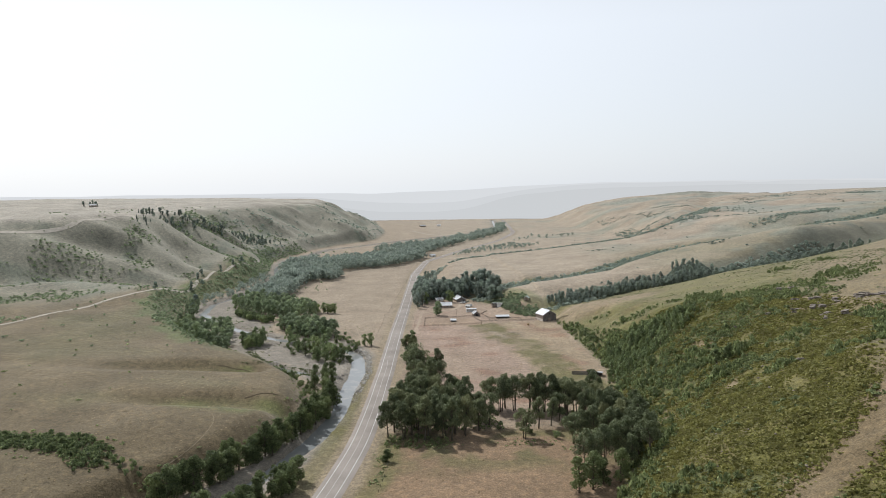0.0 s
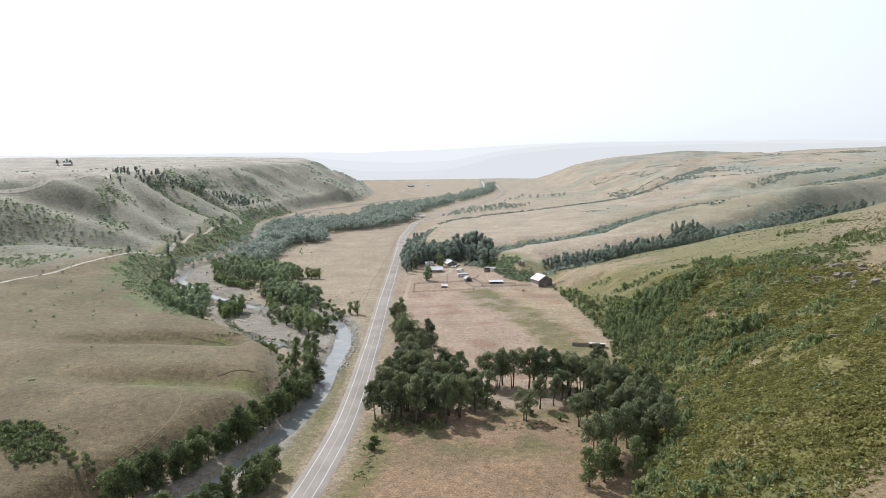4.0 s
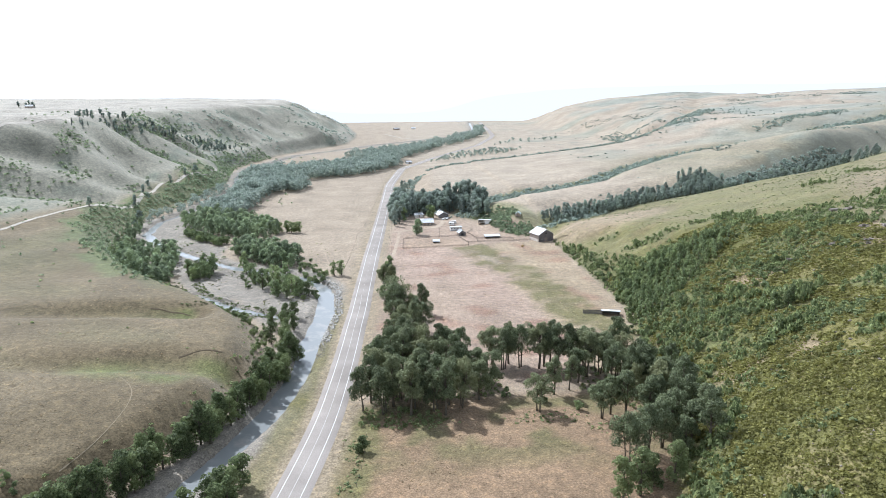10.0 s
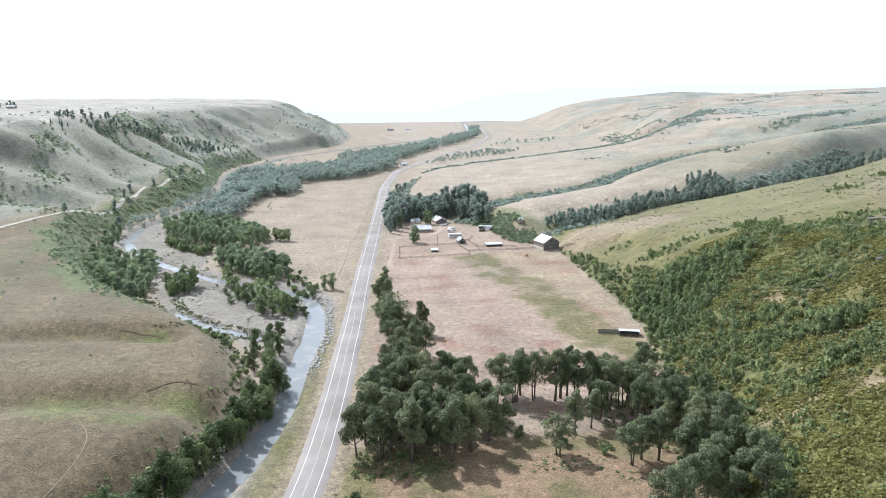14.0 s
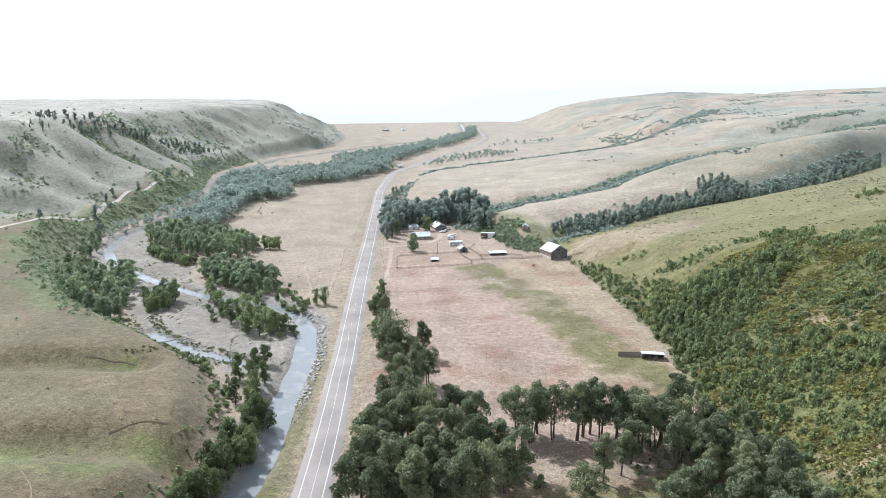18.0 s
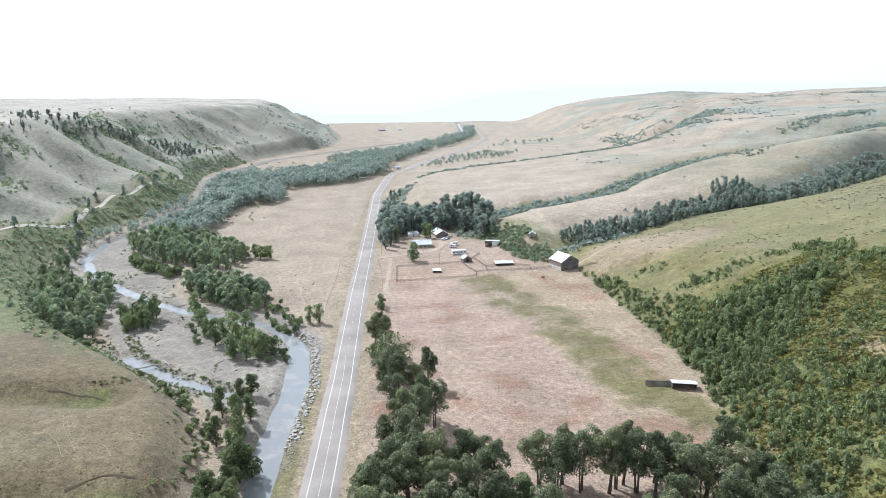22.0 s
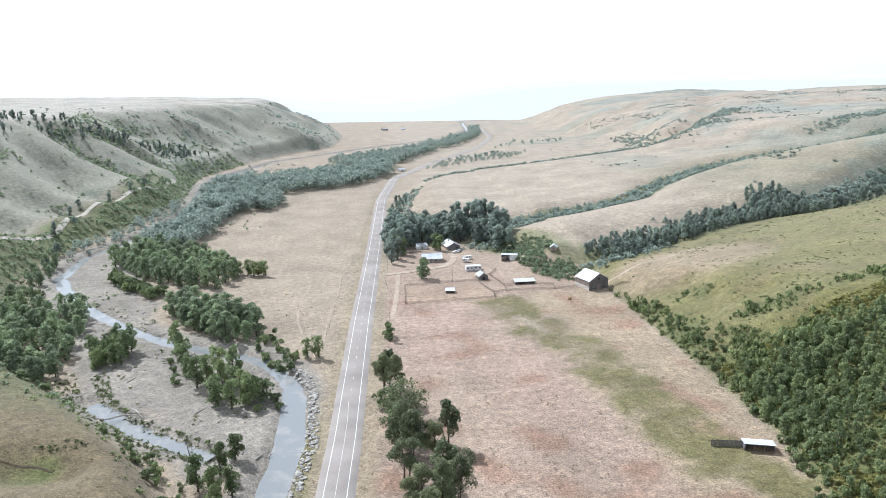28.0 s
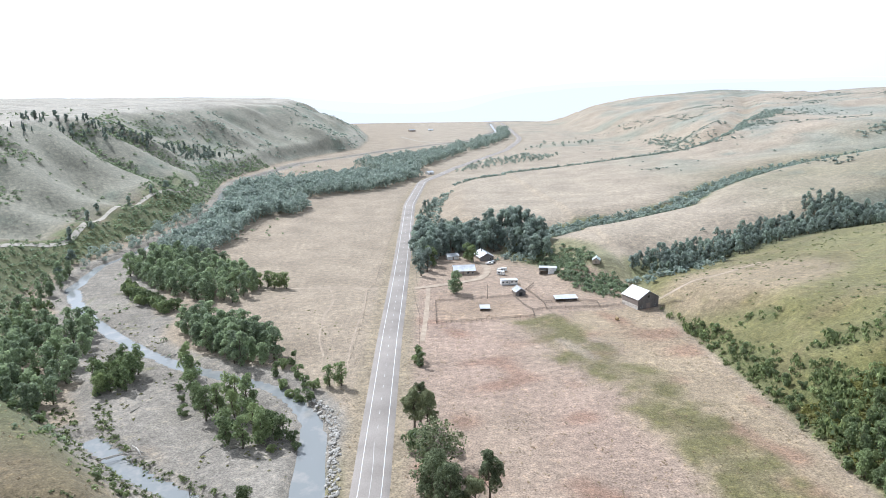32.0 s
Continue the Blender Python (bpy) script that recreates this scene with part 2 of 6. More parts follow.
def blend(nt, fac, a, b, how="MIX"):
    m = nt.nodes.new("ShaderNodeMix")
    m.data_type, m.blend_type = "RGBA", how
    for sock, v in ((m.inputs["Factor"], fac), (m.inputs[6], a), (m.inputs[7], b)):
        if hasattr(v, "links"):
            nt.links.new(v, sock)
        elif isinstance(v, tuple):
            sock.default_value = (*v, 1)
        else:
            sock.default_value = v
    return m.outputs[2]


def grey(nt, value):
    c = nt.nodes.new("ShaderNodeCombineColor")
    for k in range(3):
        nt.links.new(value, c.inputs[k])
    return c.outputs[0]


def bumped(nt, p, fac, strength, distance):
    b = nt.nodes.new("ShaderNodeBump")
    b.inputs["Strength"].default_value, b.inputs["Distance"].default_value = strength, distance
    nt.links.new(fac, b.inputs["Height"])
    nt.links.new(b.outputs[0], p.inputs["Normal"])


def surface(name, a, b, rough=0.85, fine=6.0, broad=0.8, metal=0.0, relief=0.02, spec=0.3, wear=None):
    """Two tones by broad and fine grain, with relief; wear: a third tone in stains."""
    m, nt, p = nodes_of(name)
    f, g = noise_tex(nt, fine, 4), noise_tex(nt, broad, 2)
    col = blend(nt, ramp(nt, f, 0.3, 0.7, 0, 1), a, b)
    col = blend(nt, 1.0, col, grey(nt, ramp(nt, g, 0.3, 0.7, 0.82, 1.15)), "MULTIPLY")
    if wear:
        col = blend(nt, ramp(nt, noise_tex(nt, broad * 2.3, 5, 0.7), 0.52, 0.66, 0, 0.85), col, wear)
    nt.links.new(col, p.inputs["Base Color"])
    p.inputs["Roughness"].default_value, p.inputs["Metallic"].default_value = rough, metal
    p.inputs["Specular IOR Level"].default_value = spec
    bumped(nt, p, f, 0.5, relief)
    return m


def leaf_material(name, dark, light, dry=None, through_light=0.35, haze_sheen=0.0):
    """Leaves: each its own tone, whole clumps greener or duller, light passing through."""
    m, nt, p = nodes_of(name)
    geo = nt.nodes.new("ShaderNodeNewGeometry")
    info = nt.nodes.new("ShaderNodeObjectInfo")
    col = blend(nt, ramp(nt, geo.outputs["Random Per Island"], 0, 1, 0, 1), dark, light)
    patch = noise_tex(nt, 0.22, 3)
    col = blend(nt, 1.0, col, grey(nt, ramp(nt, patch, 0.3, 0.7, 0.65, 1.4)), "MULTIPLY")
    col = blend(nt, 1.0, col, grey(nt, ramp(nt, info.outputs["Random"], 0, 1, 1.25, 0.72)), "MULTIPLY")
    if dry:
        col = blend(nt, ramp(nt, info.outputs["Random"], 0.0, 0.45, 0.6, 0.0), col, dry)
    nt.links.new(col, p.inputs["Base Color"])
    p.inputs["Roughness"].default_value, p.inputs["Specular IOR Level"].default_value = 0.6, 0.22
    p.inputs["Sheen Weight"].default_value, p.inputs["Sheen Tint"].default_value = haze_sheen, (0.86, 0.94, 0.96, 1)  # pale grazing sheen stands in for distance haze
    tr = nt.nodes.new("ShaderNodeBsdfTranslucent")
    nt.links.new(col, tr.inputs["Color"])
    mix = nt.nodes.new("ShaderNodeMixShader")
    mix.inputs[0].default_value = through_light
    nt.links.new(p.outputs[0], mix.inputs[1])
    nt.links.new(tr.outputs[0], mix.inputs[2])
    nt.links.new(mix.outputs[0], nt.nodes["Material Output"].inputs["Surface"])
    return m


def ground_material():
    m, nt, p = nodes_of("valley_cover")
    at = nt.nodes.new("ShaderNodeAttribute")
    at.attribute_name = "cover"
    tuft, clump, field, speck = noise_tex(nt, 1.4, 4, 0.65), noise_tex(nt, 0.33, 4, 0.6), noise_tex(nt, 0.035, 4, 0.55), noise_tex(nt, 3.6, 2, 0.6)
    col = at.outputs["Color"]
    for fac, lo, hi in ((tuft, 0.50, 1.55), (clump, 0.70, 1.30), (field, 0.80, 1.20)):
        col = blend(nt, 1.0, col, grey(nt, ramp(nt, fac, 0.28, 0.72, lo, hi)), "MULTIPLY")
    col = blend(nt, ramp(nt, clump, 0.56, 0.70, 0, 0.34), col, blend(nt, 1.0, col, (1.25, 1.12, 0.92), "MULTIPLY"))
    col = blend(nt, ramp(nt, speck, 0.58, 0.68, 0, 0.45), col, blend(nt, 1.0, col, (0.42, 0.52, 0.45), "MULTIPLY"))
    nt.links.new(col, p.inputs["Base Color"])
    p.inputs["Roughness"].default_value, p.inputs["Specular IOR Level"].default_value = 0.95, 0.1
    # sheen whitens ground at grazing angles, in place of distance haze
    p.inputs["Sheen Weight"].default_value, p.inputs["Sheen Roughness"].default_value = 0.20, 0.4
    p.inputs["Sheen Tint"].default_value = (1.0, 0.96, 0.88, 1)
    bumped(nt, p, blend(nt, 0.5, grey(nt, tuft), grey(nt, clump)), 0.8, 0.7)
    return m


GROUND = ground_material()
ASPHALT = surface("worn_asphalt", (0.272, 0.240, 0.212), (0.345, 0.309, 0.278), 0.9, 2.5, 0.05, relief=0.01, spec=0.12)
PAINT_WHITE = surface("road_paint", (0.72, 0.72, 0.70), (0.62, 0.62, 0.60), 0.6, 3.0, 0.4)
PAINT_WORN = surface("worn_road_paint", (0.52, 0.50, 0.46), (0.64, 0.63, 0.60), 0.7, 3.0, 0.4)
GRAVEL = surface("pale_gravel", (0.40, 0.36, 0.30), (0.50, 0.455, 0.39), 0.95, 1.5, 0.2, relief=0.05, spec=0.1)
SOIL_SHADE = surface("soil_and_bank_shade", (0.085, 0.068, 0.045), (0.135, 0.108, 0.072), 0.95, 2.0, 0.4, relief=0.08, spec=0.05)
DIRT = surface("pale_dirt", (0.36, 0.29, 0.22), (0.44, 0.36, 0.28), 0.95, 1.5, 0.2, relief=0.05, spec=0.1)
TRODDEN = surface("trodden_grass", (0.245, 0.200, 0.135), (0.315, 0.262, 0.185), 0.95, 1.5, 0.3, relief=0.03, spec=0.1)
STONE = surface("bank_stone", (0.27, 0.245, 0.21), (0.45, 0.41, 0.36), 0.9, 1.3, 0.3, relief=0.08, spec=0.15)
CRAG = surface("weathered_rock", (0.19, 0.162, 0.138), (0.31, 0.275, 0.235), 0.95, 0.9, 0.25, relief=0.2, spec=0.1)
BARK = surface("grey_bark", (0.10, 0.085, 0.065), (0.19, 0.165, 0.13), 0.95, 3.0, 0.5, relief=0.05, spec=0.1)
DRIFTWOOD = surface("bleached_wood", (0.38, 0.35, 0.31), (0.52, 0.48, 0.43), 0.9, 2.0, 0.5, relief=0.03, spec=0.1)
FENCE_WOOD = surface("weathered_fence_wood", (0.17, 0.14, 0.115), (0.27, 0.23, 0.19), 0.95, 4.0, 0.7, relief=0.02, spec=0.1)
DARK_BOARD = surface("dark_barn_board", (0.15, 0.14, 0.135), (0.23, 0.215, 0.205), 0.9, 3.0, 0.4, relief=0.03, spec=0.15)
BROWN_BOARD = surface("brown_barn_board", (0.22, 0.18, 0.155), (0.32, 0.265, 0.23), 0.9, 3.0, 0.4, relief=0.03, spec=0.15)
WHITEWASH = surface("whitewashed_stone", (0.52, 0.47, 0.41), (0.66, 0.61, 0.55), 0.9, 1.6, 0.5, relief=0.05, spec=0.15, wear=(0.36, 0.31, 0.26))
METAL_ROOF = surface("pale_metal_roof", (0.56, 0.58, 0.60), (0.66, 0.67, 0.69), 0.45, 1.2, 0.25, metal=0.15, relief=0.01, spec=0.5)
GREY_ROOF = surface("grey_roof", (0.42, 0.43, 0.44), (0.54, 0.55, 0.56), 0.7, 1.5, 0.4, relief=0.02, wear=(0.36, 0.33, 0.31))
WHITE_WALL = surface("white_painted_wall", (0.72, 0.71, 0.68), (0.80, 0.79, 0.76), 0.7, 2.0, 0.5, relief=0.01, wear=(0.62, 0.59, 0.55))
TAN_WALL = surface("tan_siding", (0.34, 0.28, 0.22), (0.44, 0.37, 0.30), 0.85, 2.5, 0.5, relief=0.02)
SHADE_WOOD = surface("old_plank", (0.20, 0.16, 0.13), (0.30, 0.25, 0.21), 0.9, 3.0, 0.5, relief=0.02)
STEEL = surface("painted_steel", (0.40, 0.42, 0.43), (0.55, 0.56, 0.57), 0.5, 3.0, 1.0, metal=0.5, relief=0.005, spec=0.5)
FLAT_BLACK = surface("tyre_and_doorway_black", (0.03, 0.03, 0.03), (0.05, 0.05, 0.05), 0.8, 5.0, 1.0, relief=0.01)
STRAW = surface("straw_bale", (0.36, 0.26, 0.13), (0.46, 0.35, 0.19), 0.95, 4.0, 1.0, relief=0.05, spec=0.1)
TEAL_ROOF = surface("pale_green_roof", (0.50, 0.58, 0.56), (0.60, 0.67, 0.65), 0.6, 1.5, 0.4, relief=0.01)

GLASS, gnt, gp = nodes_of("window_glass")
gp.inputs["Base Color"].default_value = (0.03, 0.035, 0.04, 1)
gp.inputs["Roughness"].default_value = 0.08

WATER, wnt, wp = nodes_of("river_water")
shoal = ramp(wnt, noise_tex(wnt, 0.11, 5, 0.65), 0.52, 0.66, 0, 0.9)
wnt.links.new(blend(wnt, shoal, (0.235, 0.245, 0.243), (0.315, 0.305, 0.285)), wp.inputs["Base Color"])
wp.inputs["Roughness"].default_value, wp.inputs["IOR"].default_value = 0.09, 1.33
bumped(wnt, wp, noise_tex(wnt, 0.9, 4, 0.6), 0.2, 0.05)

LEAF_COTTON = leaf_material("cottonwood_leaves", (0.074, 0.097, 0.050), (0.322, 0.360, 0.200), (0.290, 0.282, 0.146), 0.36)
LEAF_BANK = leaf_material("river_bank_leaves", (0.072, 0.102, 0.046), (0.275, 0.325, 0.150), (0.250, 0.280, 0.120), 0.42)
LEAF_RIVER = leaf_material("river_poplar_leaves", (0.125, 0.172, 0.082), (0.360, 0.425, 0.205), (0.325, 0.365, 0.160), 0.48, haze_sheen=0.12)
# mid and far leaves: the blue-grey paleness of haze put into the colour
LEAF_MID = leaf_material("haze_tinted_poplar_leaves", (0.180, 0.232, 0.130), (0.395, 0.465, 0.275), (0.350, 0.410, 0.215), 0.50, haze_sheen=0.35)
LEAF_HAZED = leaf_material("haze_paled_leaves", (0.220, 0.270, 0.228), (0.400, 0.450, 0.375), (0.340, 0.395, 0.300), 0.52, haze_sheen=0.50)
LEAF_SHRUB = leaf_material("shrub_leaves", (0.088, 0.122, 0.055), (0.345, 0.390, 0.175), None, 0.44)
LEAF_HERB = leaf_material("herb_leaves", (0.125, 0.138, 0.042), (0.230, 0.230, 0.078), None, 0.45)
LEAF_CARPET = leaf_material("slope_herb_leaves", (0.178, 0.178, 0.052), (0.395, 0.375, 0.124), None, 0.45)
# needles paled in the colour as haze would
LEAF_PINE = leaf_material("haze_paled_needles", (0.185, 0.225, 0.195), (0.300, 0.345, 0.300), None, 0.45, haze_sheen=0.35)
GRASS_BLADE = leaf_material("dry_grass_blades", (0.30, 0.235, 0.150), (0.50, 0.41, 0.27), None, 0.55)

# ---- builders ----
def mesh_from(name, verts, faces, mats, smooth=False, index=None):
    """A mesh from arrays: verts (n,3), faces as one (m,3) or (m,4) array or a list of lists."""
    me = bpy.data.meshes.new(name)
    if isinstance(faces, np.ndarray):
        m, k = faces.shape
        me.vertices.add(len(verts))
        me.vertices.foreach_set("co", np.ascontiguousarray(verts, np.float32).ravel())
        me.loops.add(m * k)
        me.loops.foreach_set("vertex_index", np.ascontiguousarray(faces, np.int32).ravel())
        me.polygons.add(m)
        me.polygons.foreach_set("loop_start", np.arange(0, m * k, k, dtype=np.int32))
        me.update(calc_edges=True)
    else:
        me.from_pydata([tuple(v) for v in verts], [], faces)
    for mt in mats:
        me.materials.append(mt)
    if index is not None:
        me.polygons.foreach_set("material_index", np.asarray(index, np.int32))
    if smooth:
        me.shade_smooth()
    return me


def part(name, bm, material, parent, label=""):
    """Links a bmesh, or a ready mesh, as one object under a thing or a part."""
    if isinstance(bm, bmesh.types.BMesh):
        me = bpy.data.meshes.new(name)
        bm.to_mesh(me)
        bm.free()
        me.materials.append(material)
    else:
        me = bm
    ob = new(name, me)
    ob.parent = parent
    return tagged(ob, label)


def thing(name, label, category, m=None, group="", kind=""):
    ob = new(name)
    ob.empty_display_size = 0.5
    if m is not None:
        ob.matrix_world = m
    return tagged(ob, label, category, group, kind)


def box(size, at=(0, 0, 0), bevel=0.03, turn=0.0):
    """A bevelled box; at is the middle of its base."""
    bm = bmesh.new()
    bmesh.ops.create_cube(bm, size=1, matrix=Matrix.Translation((at[0], at[1], at[2] + size[2] / 2)) @ Matrix.Rotation(radians(turn), 4, "Z") @ Matrix.Diagonal((*size, 1)))
    if bevel:
        bmesh.ops.bevel(bm, geom=bm.edges[:], offset=bevel, segments=1, affect="EDGES")
    return bm


def prism(profile, length, at=(0, 0, 0)):
    """A closed outline in y, z drawn out along x, centred."""
    bm = bmesh.new()
    rings = [[bm.verts.new((at[0] + s * length / 2, at[1] + y, at[2] + z)) for y, z in profile] for s in (-1, 1)]
    n = len(profile)
    bm.faces.new(rings[0][::-1])
    bm.faces.new(rings[1])
    for k in range(n):
        bm.faces.new((rings[0][k], rings[0][(k + 1) % n], rings[1][(k + 1) % n], rings[1][k]))
    bmesh.ops.recalc_face_normals(bm, faces=bm.faces[:])
    return bm


def tube(points, radii, sides=6):
    """Vertices and faces of a tapering tube along points."""
    P, R = np.array(points, float), np.array(radii, float)
    T = np.gradient(P, axis=0)
    T /= np.linalg.norm(T, axis=1)[:, None]
    side = np.cross(T, (0.31, 0.95, 0.05))
    side /= np.linalg.norm(side, axis=1)[:, None]
    other = np.cross(T, side)
    a = np.linspace(0, 2 * np.pi, sides, endpoint=False)
    V = (P[:, None] + R[:, None, None] * (np.cos(a)[None, :, None] * side[:, None] + np.sin(a)[None, :, None] * other[:, None])).reshape(-1, 3)
    F = [(i * sides + k, i * sides + (k + 1) % sides, (i + 1) * sides + (k + 1) % sides, (i + 1) * sides + k) for i in range(len(P) - 1) for k in range(sides)]
    F += [tuple(range(sides))[::-1], tuple((len(P) - 1) * sides + k for k in range(sides))]
    return V, F


def joined(pieces):
    V, F, n = [], [], 0
    for v, f in pieces:
        V.append(v)
        F += [tuple(i + n for i in q) for q in f]
        n += len(v)
    return np.concatenate(V), F


def leaves(centres, out, size, rng, jitter=0.75):
    """Leaf blades: one small, slightly folded quad at each centre, leaning outwards."""
    n = len(centres)
    nor = out + rng.normal(0, jitter, (n, 3))
    nor /= np.linalg.norm(nor, axis=1)[:, None] + 1e-9
    u = np.cross(nor, rng.normal(0, 1, (n, 3)))
    u /= np.linalg.norm(u, axis=1)[:, None] + 1e-9
    v = np.cross(nor, u)
    s = size * rng.uniform(0.55, 1.25, (n, 1))
    a, b = s * 0.5, s * rng.uniform(0.32, 0.55, (n, 1))
    q = np.stack([centres - u * a, centres - v * b + nor * s * 0.12, centres + u * a * 1.1, centres + v * b], 1)
    return q.reshape(-1, 3), np.arange(4 * n).reshape(n, 4)


def crown_points(lobes, n, rng, shell=0.84):
    """Places on and in a heap of lobes (centre, radii), with the way outwards."""
    L = np.array([(*c, *r) for c, r in lobes], float)
    w = (L[:, 3] * L[:, 4]) ** 0.9
    k = rng.choice(len(L), n, p=w / w.sum())
    d = rng.normal(0, 1, (n, 3))
    d /= np.linalg.norm(d, axis=1)[:, None]
    d[:, 2] = np.where(d[:, 2] < -0.55, -d[:, 2], d[:, 2])
    r = shell + (1 - shell) * rng.uniform(0, 1, (n, 1)) ** 0.5 + rng.normal(0, 0.06, (n, 1))
    return L[k, :3] + d * L[k, 3:] * r, d


def make_tree(name, label, category, h, spread, seed, leaf, n, leaf_size, clear=0.3, lobes_n=9, stems=1, lean=0.06, fine=1.0):
    """A broadleaf tree: tapered trunk with limbs, and a crown of many leaves on uneven lobes."""
    rng = np.random.RandomState(seed)
    ob = thing(name, label, category)
    wood, lobes = [], []
    for s in range(stems):
        off = np.array([rng.uniform(-1, 1), rng.uniform(-1, 1), 0]) * (0.16 * spread * (stems > 1))
        top = off * 2.2 + np.array([rng.uniform(-lean, lean) * h, rng.uniform(-lean, lean) * h, h * 0.82])
        ts = np.linspace(0, 1, 6)
        path = off + (top - off) * ts[:, None] + np.stack([np.sin(ts * 3 + s) * 0.02 * h, np.cos(ts * 2.3) * 0.018 * h, 0 * ts], 1) - (0, 0, 0.3)
        r0 = h * 0.019 / math.sqrt(stems) + 0.05
        wood.append(tube(path, r0 * (1.25 - 1.05 * ts), 7))
        for k in range(max(2, lobes_n // stems)):
            f = clear + (0.98 - clear) * (k + rng.uniform(0.1, 0.9)) / max(2, lobes_n // stems)
            base = path[0] + (path[-1] - path[0]) * min(f * 0.92, 0.9)
            a = rng.uniform(0, 2 * np.pi)
            reach = spread * rng.uniform(0.28, 0.60) * (1.05 - 0.55 * abs(f - 0.5) - (0.35 if f > 0.85 else 0))
            c = np.array([base[0] + math.cos(a) * reach, base[1] + math.sin(a) * reach, h * (f * 0.86 + 0.09)])
            rr = spread * rng.uniform(0.33, 0.50) * fine
            lobes.append((c, (rr * 0.8, rr * rng.uniform(0.65, 0.9), rr * rng.uniform(0.8, 1.15))))
            for _ in range(3):  # leaf clumps that break the lobe's outline
                o, q = rng.normal(0, 1, 3), rr * rng.uniform(0.32, 0.55)
                o /= np.linalg.norm(o)
                lobes.append((c + o * (rr * 0.85, rr * 0.85, rr * 0.7), (q, q, q * 1.05)))
            mid = (base + c) / 2 + np.array([0, 0, -0.04 * h])
            wood.append(tube([base, mid, c], [r0 * 0.5, r0 * 0.32, r0 * 0.12], 5))
    lobes.append((np.array([*(top[:2] * 0.9), h * 0.86]), (spread * 0.32, spread * 0.32, h * 0.13)))
    v, f = joined(wood)
    part("trunk", mesh_from("trunk", v, f, [BARK], True), None, ob)
    c, d = crown_points(lobes, n, rng)
    keep = c[:, 2] > 0.02 * h
    v, f = leaves(c[keep], d[keep], leaf_size, rng, 0.55)
    part("crown", mesh_from("crown", v, f, [leaf]), None, ob)
    return ob


def make_pine(name, label, h, seed, n=500):
    rng = np.random.RandomState(seed)
    ob = thing(name, label, "pine tree")
    v, f = tube([(0, 0, -0.3), (0.05, 0, h * 0.5), (0, 0.05, h)], [h * 0.022, h * 0.014, 0.02], 6)
    part("trunk", mesh_from("trunk", v, f, [BARK], True), None, ob)
    t = rng.uniform(0.12, 1, n) ** 0.8
    r = (1 - t) * h * 0.2 * rng.uniform(0.35, 1.0, n) + 0.1
    a = rng.uniform(0, 2 * np.pi, n)
    c = np.stack([np.cos(a) * r, np.sin(a) * r, t * h - r * 0.25], 1)
    v, f = leaves(c, np.stack([np.cos(a), np.sin(a), 0.6 + 0 * a], 1), h * 0.085, rng, 0.5)
    part("crown", mesh_from("crown", v, f, [LEAF_PINE]), None, ob)
    return ob


def shrub_proto(seed, n, size=0.34, flat=0.62):
    """A shrub one metre in radius as leaf arrays."""
    rng = np.random.RandomState(seed)
    lobes = [(np.array([rng.uniform(-0.5, 0.5), rng.uniform(-0.5, 0.5), flat * rng.uniform(0.35, 0.75)]), (rng.uniform(0.35, 0.6),) * 2 + (flat * rng.uniform(0.45, 0.75),)) for _ in range(5)]
    c, d = crown_points(lobes, n, rng, 0.75)
    c[:, 2] = np.maximum(c[:, 2], 0.02)
    return leaves(c, d, size, rng, 0.8)


def scatter(name, protos, x, y, size, tall, mats, rng, label, category, sink=0.05):
    """Many small plants as one object of kind stuff."""
    x, y = np.asarray(x), np.asarray(y)
    z, which, turn = height(x, y) - sink, rng.randint(0, len(protos), len(x)), rng.uniform(0, 2 * np.pi, len(x))
    V, F, n = [], [], 0
    for k, (pv, pf) in enumerate(protos):
        s = which == k
        c, sn = np.cos(turn[s])[:, None], np.sin(turn[s])[:, None]
        px, py, pz = pv[None, :, 0], pv[None, :, 1], pv[None, :, 2]
        q = np.stack([(px * c - py * sn) * size[s][:, None] + x[s][:, None], (px * sn + py * c) * size[s][:, None] + y[s][:, None], pz * tall[s][:, None] + z[s][:, None]], -1)
        V.append(q.reshape(-1, 3))
        F.append((pf[None] + n + len(pv) * np.arange(s.sum())[:, None, None]).reshape(-1, 4))
        n += q.shape[0] * q.shape[1]
    ob = new(name, mesh_from(name, np.concatenate(V), np.concatenate(F), mats))
    return tagged(ob, label, category, kind="stuff")


def along(path, step, wide, rng):
    """Places strewn along a bent path, up to wide to either side."""
    P = np.array(path, float)
    L = np.r_[0, np.cumsum(np.hypot(*np.diff(P, axis=0).T))]
    s = np.arange(0, L[-1], step) + rng.uniform(-0.4, 0.4, len(np.arange(0, L[-1], step))) * step
    x, y = np.interp(s, L, P[:, 0]), np.interp(s, L, P[:, 1])
    a, r = rng.uniform(0, 2 * np.pi, len(s)), wide * np.sqrt(rng.uniform(0, 1, len(s)))
    return list(zip(x + np.cos(a) * r, y + np.sin(a) * r))


def apart(pts, gap):
    out = []
    for p in pts:
        if all((p[0] - q[0]) ** 2 + (p[1] - q[1]) ** 2 > gap * gap for q in out):
            out.append(p)
    return out


def inside(x, y, poly):
    hit = np.zeros(np.shape(x), bool)
    for (x0, y0), (x1, y1) in zip(poly, poly[1:] + poly[:1]):
        hit ^= ((y0 > y) != (y1 > y)) & (x < (x1 - x0) * (y - y0) / (y1 - y0 + 1e-12) + x0)
    return hit


